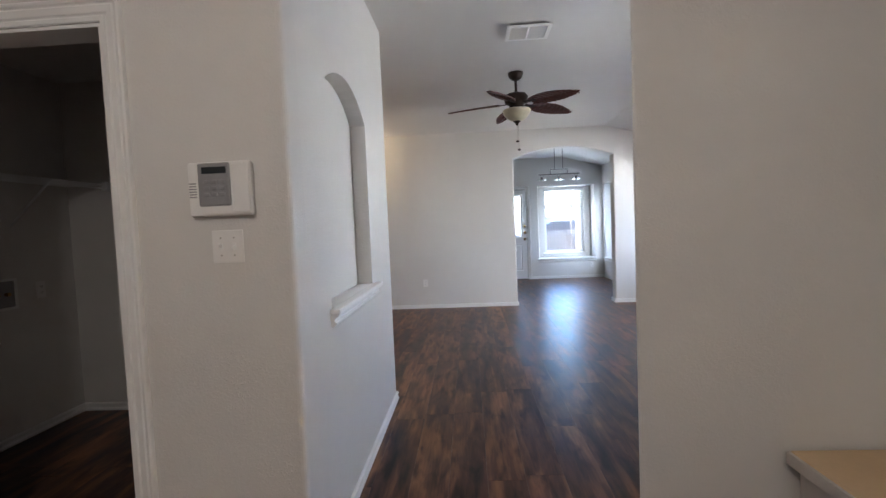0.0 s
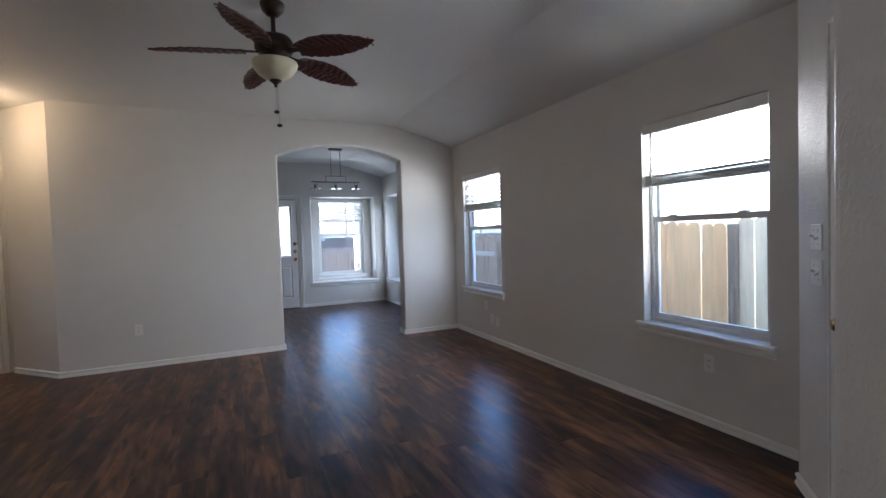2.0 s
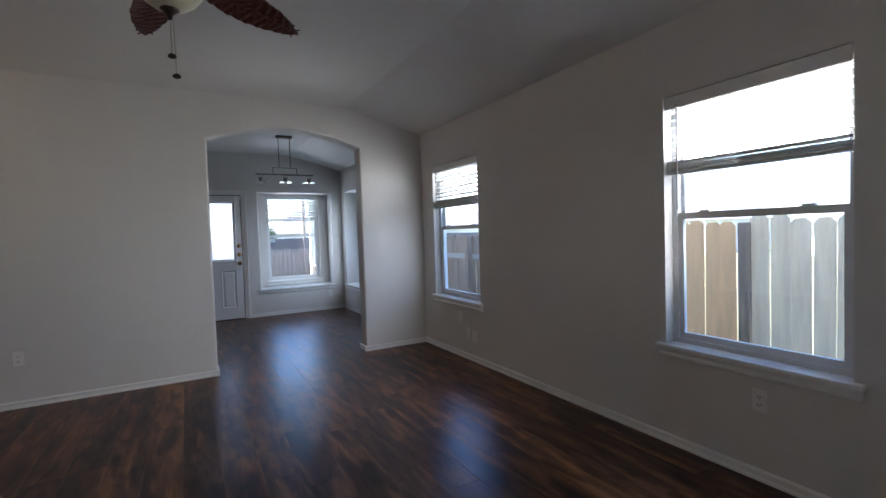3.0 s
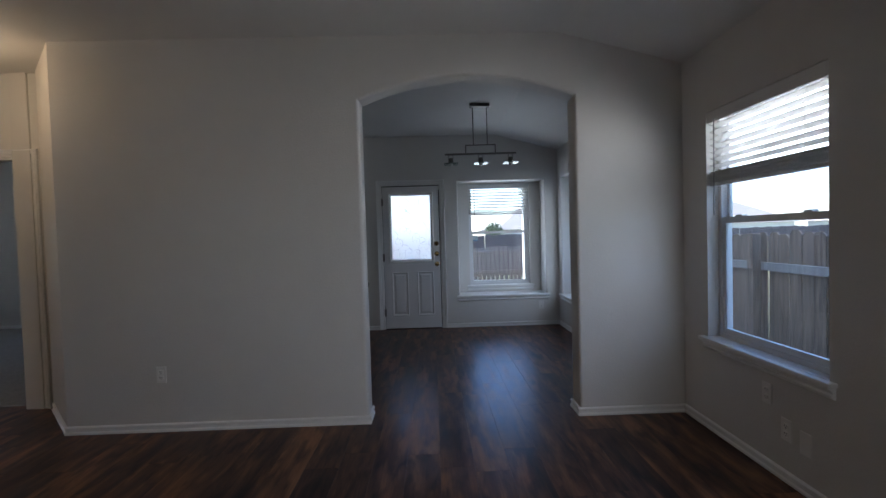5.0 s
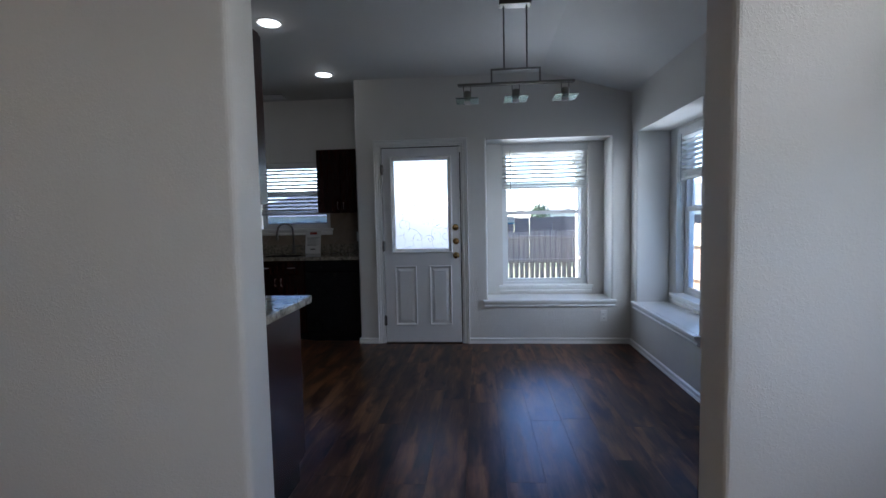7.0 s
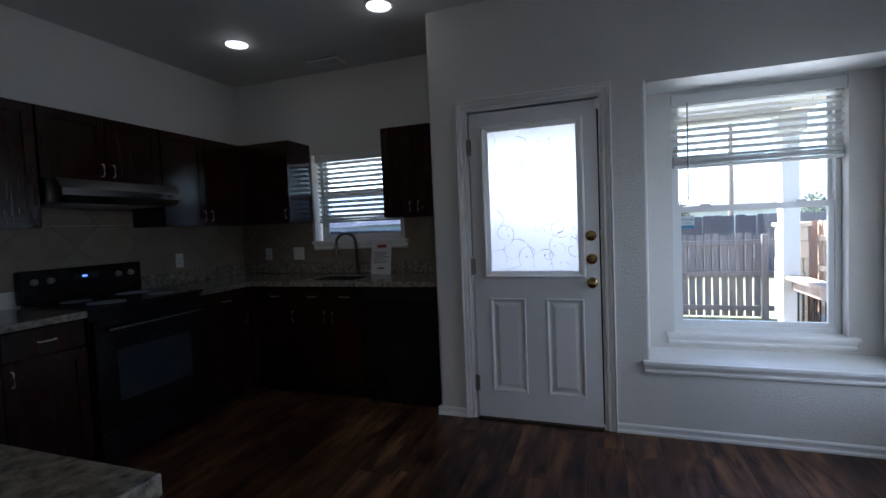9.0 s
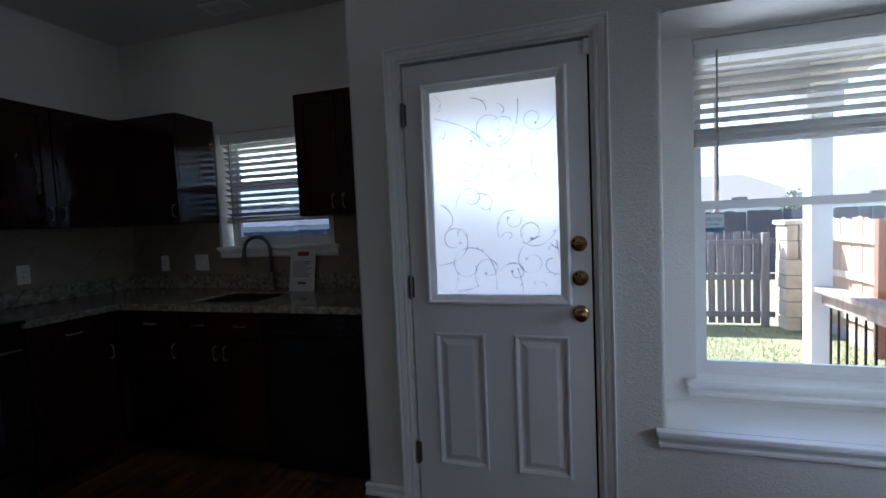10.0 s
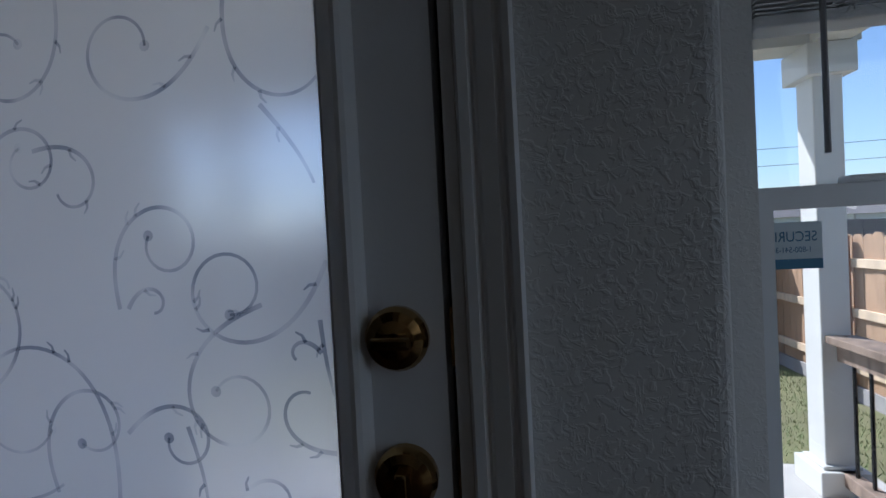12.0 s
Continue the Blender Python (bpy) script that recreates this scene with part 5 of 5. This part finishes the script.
part("handle", bm, STAINLESS, od, "steel bar handle")
part("drawer", boxed(0.01, 0.746, 0.0, 0.03, 0.05, 0.21, 0.006, 2), BLACK, rg)

hood = thing("range_hood", pose(0.47, 10.602, 0, 0, 0, WEST), "stainless under-cabinet range hood", "range hood")
bm = bmesh.new()
sec = [(0.0, 1.56), (0.0, 1.60), (0.05, 1.658), (0.495, 1.658), (0.495, 1.52), (0.06, 1.52)]
a, b = [bm.verts.new((0.003, y, z)) for y, z in sec], [bm.verts.new((0.753, y, z)) for y, z in sec]
bm.faces.new(a), bm.faces.new(b[::-1])
for k in range(6):
    bm.faces.new((a[k], b[k], b[(k + 1) % 6], a[(k + 1) % 6]))
bmesh.ops.recalc_face_normals(bm, faces=bm.faces)
part("canopy", bm, STAINLESS, hood)
for x in (0.58, 0.66):
    part("switch", boxed(x, x + 0.03, -0.006, 0.003, 1.572, 1.590, 0.002, 1), BLACK, hood)
part("filter", boxed(0.06, 0.69, 0.10, 0.45, 1.514, 1.519), GREY_PLASTIC, hood)


def clip(poly, x0, x1, z0, z1):
    for axis, lim, keep_less in ((0, x0, False), (0, x1, True), (1, z0, False), (1, z1, True)):
        out = []
        for p, q in zip(poly, poly[1:] + poly[:1]):
            pin, qin = (p[axis] <= lim) == keep_less or p[axis] == lim, (q[axis] <= lim) == keep_less or q[axis] == lim
            if pin:
                out.append(p)
            if pin != qin:
                t = (lim - p[axis]) / (q[axis] - p[axis])
                out.append((p[0] + t * (q[0] - p[0]), p[1] + t * (q[1] - p[1])))
        poly = out
        if len(poly) < 3:
            return []
    return poly


def splash(m, w, z0, z1, label, holes=()):
    """Diagonal wall tiles with recessed joints."""
    root = thing("backsplash", m, label, "backsplash", kind="structure")
    part("grout", boxed(0, w, -0.003, -0.001, z0, z1), GROUT, root)
    s, g = 0.215, 0.0025
    for i in range(-1, int(w / (2 * s)) + 2):
        for j in range(0, 6):
            cx, cz = 2 * s * i + (s if j % 2 else 0) + 0.06, z0 + s * (j - 1) + 0.03
            poly = clip([(cx - s + g, cz), (cx, cz - s + g), (cx + s - g, cz), (cx, cz + s - g)], 0, w, z0, z1)
            if len(poly) < 3 or any(h[0] < cx < h[1] and h[2] < cz < h[3] for h in holes):
                continue
            bm = bmesh.new()
            f = [bm.verts.new((x, -0.009, z)) for x, z in poly]
            r = [bm.verts.new((x, -0.002, z)) for x, z in poly]
            bm.faces.new(f)
            for k in range(len(poly)):
                bm.faces.new((f[k], r[k], r[(k + 1) % len(poly)], f[(k + 1) % len(poly)]))
            bmesh.ops.recalc_face_normals(bm, faces=bm.faces)
            part("tile", bm, TILE, root)


splash(pose(XK, 9.83, 0, 0, 0, WEST), YK - 9.83, CT + 0.10, 1.40, "tan diagonal wall tiles behind the range")
splash(pose(XK, 10.60, 0, 0, 0, WEST), 0.765, 1.402, 1.53, "tan diagonal wall tiles under the hood")
splash(pose(XK, YK, 0), 2.205 - XK, CT + 0.10, 1.165, "tan diagonal wall tiles behind the sink")
splash(pose(1.70, YK, 0), 0.50, 1.165, 1.38, "tan wall tiles beside the sink window")
splash(pose(XK, YK, 0), 0.81, 1.165, 1.38, "tan wall tiles in the kitchen corner")
plate(pose(XK + 0.010, 11.735, 1.105, 0, 0, WEST), "wall_outlet", "white outlet on the tiled kitchen wall")
plate(pose(0.28, YK - 0.010, 1.10), "wall_outlet", "white outlet on the tiled corner wall")
plate(pose(0.62, YK - 0.010, 1.10), "light_switch", "white switch on the tiled wall by the sink", 0.116)
plate(pose(2.05, YK - 0.010, 1.10), "wall_outlet", "white outlet on the tiled wall beside the sink")

# window sticker, read from outside
stk = thing("window_sticker", pose(3.744, YB + 0.31 + 0.0925, 1.217) @ Matrix.Diagonal((0.78, 1, 0.93, 1)), "pale blue alarm company sticker on the nook window", "sticker")
part("label", boxed(0, 0.135, 0, 0.0008, 0, 0.085), STICKER, stk)
part("band", boxed(0, 0.135, -0.0006, 0.0, 0, 0.018), TEAL, stk)
for text, size, z in (("SECURITY", 0.026, 0.050), ("1-800-541-3400", 0.0145, 0.030)):
    cu = bpy.data.curves.new("lettering", "FONT")
    cu.body, cu.size, cu.align_x = text, size, "CENTER"
    tmp = bpy.data.objects.new("lettering", cu)
    me = bpy.data.meshes.new_from_object(tmp)
    bpy.data.objects.remove(tmp)
    me.materials.append(TEAL)
    t = new("lettering", me)
    t.parent, t.matrix_basis = stk, pose(0.0675, -0.0008, z, 90, 0, 180) @ pose(0, 0, 0)


# ---- outside ----
GZ = -0.55
solid("ground", boxed(-90, 110, -60, 160, GZ - 0.2, GZ), SOIL, "patchy green and straw lawn", "ground")
solid("pavement", boxed(-1.0, 5.26, 12.262, 14.32, GZ, -0.14, 0.01, 1), CONCRETE, "pale concrete patio slab", "patio")


def post(x, y):
    root = thing("porch_post", pose(x, y, -0.14), "square cream porch post with base and cap trim", "post")
    part("shaft", boxed(-0.070, 0.070, -0.070, 0.070, 0.10, 2.34, 0.004, 1), CREAM, root)
    part("base", boxed(-0.120, 0.120, -0.120, 0.120, 0, 0.13, 0.004, 1), CREAM, root)
    part("base_moulding", boxed(-0.092, 0.092, -0.092, 0.092, 0.13, 0.15, 0.006, 2), CREAM, root)
    part("cap", boxed(-0.115, 0.115, -0.115, 0.115, 2.18, 2.34, 0.004, 1), CREAM, root)


post(4.97, 14.07)
post(1.55, 14.07)
# unseen post, added under the porch roof's west end
post(-0.65, 14.07)
roof = thing("porch_roof", pose(0, 0, 0), "cream porch roof over the patio", "roof", kind="structure")
# the west end is unseen, added to cut sky light at the kitchen window
part("beam", boxed(-0.9, 5.12, 13.98, 14.16, 2.201, 2.55), CREAM, roof)
part("beam", boxed(4.88, 5.06, 12.28, 13.975, 2.201, 2.55), CREAM, roof)
part("soffit", boxed(-1.0, 5.5, 12.63, 14.5, 2.552, 2.60), CREAM, roof)
part("roof_deck", boxed(-1.1, 5.6, 12.63, 14.6, 2.602, 2.75), SHINGLE, roof)
# slab out of view, added to stop light leaks and cast the eaves' shade
house = thing("unseen_roof", pose(0, 0, 0), "unseen shingled roof slab added to block light over the house", "roof", kind="structure")
part("roof_deck", boxed(-4.4, 5.75, -0.9, 12.85, 2.96, 3.2), SHINGLE, house)

rail = thing("porch_railing", pose(4.99, 12.30, -0.14), "porch railing with a flat grey top board and black balusters", "railing")
part("top_board", boxed(-0.075, 0.075, 0, 1.70, 0.795, 0.835, 0.004, 1), GREYWOOD, rail)
part("side_board", boxed(-0.02, 0.02, 0, 1.70, 0.70, 0.795), GREYWOOD, rail)
part("bottom_board", boxed(-0.035, 0.035, 0, 1.70, 0.06, 0.13, 0.004, 1), GREYWOOD, rail)
me = mesh_of("baluster", tube(bmesh.new(), (0, 0, 0.12), (0, 0, 0.72), 0.009, seg=8), BLACK)
for k in range(15):
    o = new("baluster", me)
    o.parent, o.matrix_basis = rail, pose(0, 0.07 + 0.11 * k, 0)


def fence(m, length, height, board, gap, mat, post_mat, label, rails=(), rail_side=-1, post_every=2.4, dog_ear=True, sway=0.02, rail_mat=None, first_post=0.2, kick=None, last_post=99.0):
    """Board fence along local x; local -y is the near side."""
    root = thing("fence", m, label, "fence")
    rng = random.Random(int(length * 100))
    meshes = []
    for v in range(3):
        bm = bmesh.new()
        h, w, e = height + (-0.02, 0.0, 0.02)[v], board, 0.036 if dog_ear else 0.001
        prof = [(0, 0), (w, 0), (w, h - e), (w - e, h), (e, h), (0, h - e)]
        a, b = [bm.verts.new((x, 0, z)) for x, z in prof], [bm.verts.new((x, 0.016, z)) for x, z in prof]
        bm.faces.new(a), bm.faces.new(b[::-1])
        for k in range(6):
            bm.faces.new((a[k], b[k], b[(k + 1) % 6], a[(k + 1) % 6]))
        bmesh.ops.recalc_face_normals(bm, faces=bm.faces)
        meshes.append(mesh_of("board", bm, mat))
    x = 0.0
    while x < length - board:
        o = new("board", rng.choice(meshes))
        o.parent, o.matrix_basis = root, pose(x, rng.uniform(-0.004, 0.004), 0.03, rng.uniform(-0.3, 0.3), rng.uniform(-0.4, 0.4), rng.uniform(-sway, sway) * 30)
        x += board + gap * rng.uniform(0.3, 1.7)
    for z in rails:
        y = -0.042 if rail_side < 0 else 0.018
        part("rail", boxed(0, length, y, y + 0.036, z, z + 0.088, 0.003, 1), rail_mat or post_mat, root)
    if kick:
        part("kick_board", boxed(0, length, -0.03, -0.006, 0.0, 0.16, 0.003, 1), kick, root)
    x = first_post
    while rails and x < min(length, last_post):
        y = -0.135 if rail_side < 0 else 0.06
        part("post", boxed(x, x + 0.09, y, y + 0.09, 0, height + 0.02, 0.003, 1), post_mat, root)
        x += post_every
    return root


RUSTWOOD = material("stained_post", (0.22, 0.095, 0.05), 0.7, 0, 0.25, 3, 0.2, 40, (8, 8, 1))
PALEGREY = material("silvered_rail", (0.36, 0.34, 0.33), 0.85, 0, 0.25, 3, 0.3, 40, (8, 8, 1))
TANWOOD = material("tan_fence", (0.86, 0.53, 0.28), 0.8, 0, 0.16, 3, 0.25, 40, (5, 5, 0.6))
BLEACHED = material("bleached_fence", (0.86, 0.68, 0.49), 0.85, 0, 0.2, 3, 0.25, 40, (5, 5, 0.6))
fence(pose(6.7, 7.2, GZ, 0, 0, EAST), 1.32, 1.86, 0.14, 0.004, TANWOOD, GREYWOOD, "tan wooden board fence beside the house")
slim = thing("fence_post", pose(6.69, 5.83, GZ), "dark weathered post between two fence runs", "post")
part("shaft", boxed(-0.045, 0.03, -0.045, 0.045, 0, 1.86, 0.006, 1), GREYWOOD, slim)
fence(pose(6.7, 5.79, GZ, 0, 0, EAST), 3.0, 1.87, 0.14, 0.005, BLEACHED, GREYWOOD, "bleached pale board fence beside the house")
fence(pose(6.72, 12.0, GZ, 0, 0, EAST), 4.8, 1.765, 0.14, 0.006, GREYWOOD, GREYWOOD, "weathered grey board fence with pale rails", (0.40, 1.39), post_every=2.4, rail_mat=PALEGREY, first_post=1.76)
fence(pose(6.7, 18.2, GZ, 0, 0, EAST), 6.2, 1.66, 0.135, 0.004, CEDAR, RUSTWOOD, "new orange cedar board fence with pale rails", (0.30, 0.86, 1.36), post_every=1.5, rail_mat=PALEWOOD, first_post=0.12, kick=PALEGREY, last_post=2.0)
GATEWOOD = material("grey_gate", (0.19, 0.17, 0.165), 0.85, 0, 0.4, 3, 0.3, 40, (8, 8, 1))
fence(pose(-3.0, 18.2, GZ), 9.1, 1.46, 0.10, 0.022, GATEWOOD, GATEWOOD, "weathered grey slatted gate fence with rails", (0.14, 0.74, 1.30), post_every=2.9, dog_ear=False)
DARKWOOD = material("dark_far_fence", (0.085, 0.07, 0.075), 0.85, 0, 0.25, 2, 0.2, 20, (6, 6, 1))
fence(pose(-14, 25.0, GZ), 36, 1.78, 0.29, 0.004, DARKWOOD, DARKWOOD, "dark far board fence across the lane")

pil = thing("stone_pillar", pose(6.13, 17.85, GZ), "limestone block pillar at the end of the fence", "pillar")
rng = random.Random(8)
z = 0.0
while z < 1.60:
    h = rng.choice((0.20, 0.24, 0.28))
    split = rng.uniform(0.14, 0.3)
    for x0, x1 in ((0, split - 0.005), (split + 0.005, 0.36)):
        part("stone", boxed(x0 + rng.uniform(0, 0.012), x1 - rng.uniform(0, 0.012), rng.uniform(0, 0.015), 0.42, z + 0.004, z + h - 0.004, 0.012, 2), STONE, pil)
    z += h
part("cap", boxed(-0.03, 0.39, -0.03, 0.45, z, z + 0.07, 0.01, 1), STONE, pil)

# lawn blades in view of the nook window
bm = bmesh.new()
rng = random.Random(5)
for _ in range(16000):
    x, y = rng.uniform(1.5, 6.6), 14.35 + 3.8 * rng.random() ** 1.3
    if noise.noise(Vector((x * 1.1, y * 1.1, 0))) < -0.22 and rng.random() < 0.8:
        continue
    a, h, lean = rng.uniform(0, 6.28), rng.uniform(0.018, 0.05), rng.uniform(-0.03, 0.03)
    dx, dy = 0.004 * math.cos(a), 0.004 * math.sin(a)
    bm.faces.new((bm.verts.new((x - dx, y - dy, GZ)), bm.verts.new((x + dx, y + dy, GZ)), bm.verts.new((x + lean * math.sin(a), y + lean * math.cos(a), GZ + h))))
tagged(part("grass", bm, GRASS), "short patchy grass behind the patio", "grass", kind="stuff")


def house_far(x, y, w, d, wall_h, roof_h, turn, label, base=GZ - 0.3):
    root = thing("neighbour_house", pose(x, y, base, 0, 0, turn), label, "house")
    part("wall", boxed(-w / 2, w / 2, -d / 2, d / 2, 0, wall_h), CREAM, root)
    bm = bmesh.new()
    o, r = 0.5, min(w, d) * 0.32
    lo = [bm.verts.new((sx * (w / 2 + o), sy * (d / 2 + o), wall_h)) for sx, sy in ((-1, -1), (1, -1), (1, 1), (-1, 1))]
    ra, rb = bm.verts.new((-w / 2 + r * 1.3, 0, wall_h + roof_h)), bm.verts.new((w / 2 - r * 1.3, 0, wall_h + roof_h))
    for f in ((lo[0], lo[1], rb, ra), (lo[1], lo[2], rb), (lo[2], lo[3], ra, rb), (lo[3], lo[0], ra), (lo[3], lo[2], lo[1], lo[0])):
        bm.faces.new(f)
    bmesh.ops.recalc_face_normals(bm, faces=bm.faces)
    part("roof", bm, SHINGLE, root)
    for k in range(4):
        wx = -w / 2 + w * (k + 0.7) / 4.4
        win = part("window", boxed(wx - 0.5, wx + 0.5, -d / 2 - 0.04, -d / 2, 0.9, 2.1), TRIM, root)
        part("pane", boxed(wx - 0.43, wx + 0.43, -d / 2 - 0.05, -d / 2 - 0.04, 0.97, 2.03), SCREEN, win)
    return root


house_far(14.0, 52, 9.6, 8, 2.5, 2.5, 4, "low cream house with a grey hip roof")
house_far(24.5, 54, 8.4, 8, 2.5, 2.6, -4, "low cream house with a steep hip roof")
house_far(35.5, 56, 10, 9, 2.5, 2.5, -6, "low cream house with a long hip roof")
house_far(-9, 48, 14, 10, 2.5, 2.5, 0, "low cream house beyond the lane")
house_far(-30, 52, 14, 10, 2.5, 2.5, 0, "low cream house far beyond the lane")
house_far(52, 50, 16, 11, 2.5, 2.6, 20, "low cream house behind others")
house_far(34, 9, 12, 9, 2.0, 1.6, 80, "low cream neighbouring house beside the fence")
house_far(36, 26, 12, 9, 2.4, 1.9, 85, "low cream house beside the yard")
pole = thing("utility_pole", pose(9.2, 34, GZ), "grey utility pole with sagging wires", "pole")
part("shaft", tube(bmesh.new(), (0, 0, 0), (0, 0, 8.0), 0.12, 0.09, 10), GREYWOOD, pole)
for dz in (7.4, 6.6):
    part("wire", sweep(bmesh.new(), [(-60 + 7.5 * k, 1.0, dz - 2.1 + 1.2 * ((k - 8) / 8) ** 2) for k in range(17)], 0.012, 4), BLACK, pole)


def bush(x, y, r, h, seed):
    root = thing("tree", pose(x, y, GZ), "small rounded green tree beyond the fence", "tree")
    rng = random.Random(seed)
    bm = tube(bmesh.new(), (0, 0, 0), (0.05, 0, h * 0.5), 0.09, 0.05, 8)
    for k in range(5):
        a = rng.uniform(0, 6.28)
        tube(bm, (0.03, 0, h * 0.42), (r * 0.6 * math.cos(a), r * 0.6 * math.sin(a), h * rng.uniform(0.65, 0.9)), 0.035, 0.012, 6)
    part("trunk", bm, GREYWOOD, root)
    bm = bmesh.new()
    for _ in range(1100):
        d = Vector((rng.gauss(0, 1), rng.gauss(0, 1), rng.gauss(0, 0.8))).normalized() * r * rng.uniform(0.35, 1.0) * (0.8 + 0.3 * noise.noise(Vector((rng.random() * 3, seed, 0))))
        c = Vector((d.x, d.y, h * 0.7 + d.z))
        u, v = Vector((rng.gauss(0, 1), rng.gauss(0, 1), rng.gauss(0, 1))).normalized() * 0.11, Vector((rng.gauss(0, 1), rng.gauss(0, 1), rng.gauss(0, 1))).normalized() * 0.07
        bm.faces.new([bm.verts.new(c + u), bm.verts.new(c + v), bm.verts.new(c - u), bm.verts.new(c - v)])
    part("crown", bm, LEAF, root)


bush(16.5, 44, 1.5, 2.9, 1)
bush(8.6, 46, 1.1, 3.0, 2)

# ---- floor planks, last ----
floor_root = bpy.data.objects["floor"]
PW, PL = 0.195, 1.22


def plank_bm(bm, x0, y0, w, l):
    g, c = 0.00015, 0.0005
    lo = [bm.verts.new((x, y, -0.0075)) for x, y in ((x0 + g, y0 + g), (x0 + w - g, y0 + g), (x0 + w - g, y0 + l - g), (x0 + g, y0 + l - g))]
    md = [bm.verts.new((v.co.x, v.co.y, -0.0005)) for v in lo]
    e = g + c
    hi = [bm.verts.new((x, y, 0)) for x, y in ((x0 + e, y0 + e), (x0 + w - e, y0 + e), (x0 + w - e, y0 + l - e), (x0 + e, y0 + l - e))]
    bm.faces.new(hi)
    for p, q in ((lo, md), (md, hi)):
        for k in range(4):
            bm.faces.new((p[k], p[(k + 1) % 4], q[(k + 1) % 4], q[k]))
    return bm


rng = random.Random(11)
cache = {}
rest = bmesh.new()
x = -1.5
while x < 4.96:
    y = -0.4 - rng.uniform(0, PL)
    while y < 12.46:
        y0, y1 = max(y, -0.4), min(y + PL, 12.46)
        l = round(y1 - y0, 3)
        if l > 0.05:
            if x > 0.55:
                if l not in cache:
                    bm = plank_bm(bmesh.new(), 0, 0, PW, l)
                    bmesh.ops.recalc_face_normals(bm, faces=bm.faces)
                    cache[l] = mesh_of("plank", bm, PLANK)
                o = new("plank", cache[l])
                o.parent, o.location = floor_root, (x, y0, 0)
            else:
                plank_bm(rest, x, y0, PW, l)
        y += PL
    x += PW
bmesh.ops.recalc_face_normals(rest, faces=rest.faces)
o = part("planks", rest, PLANK, floor_root, "dark brown laminate planks in the hall and kitchen")
o["kind"] = "stuff"
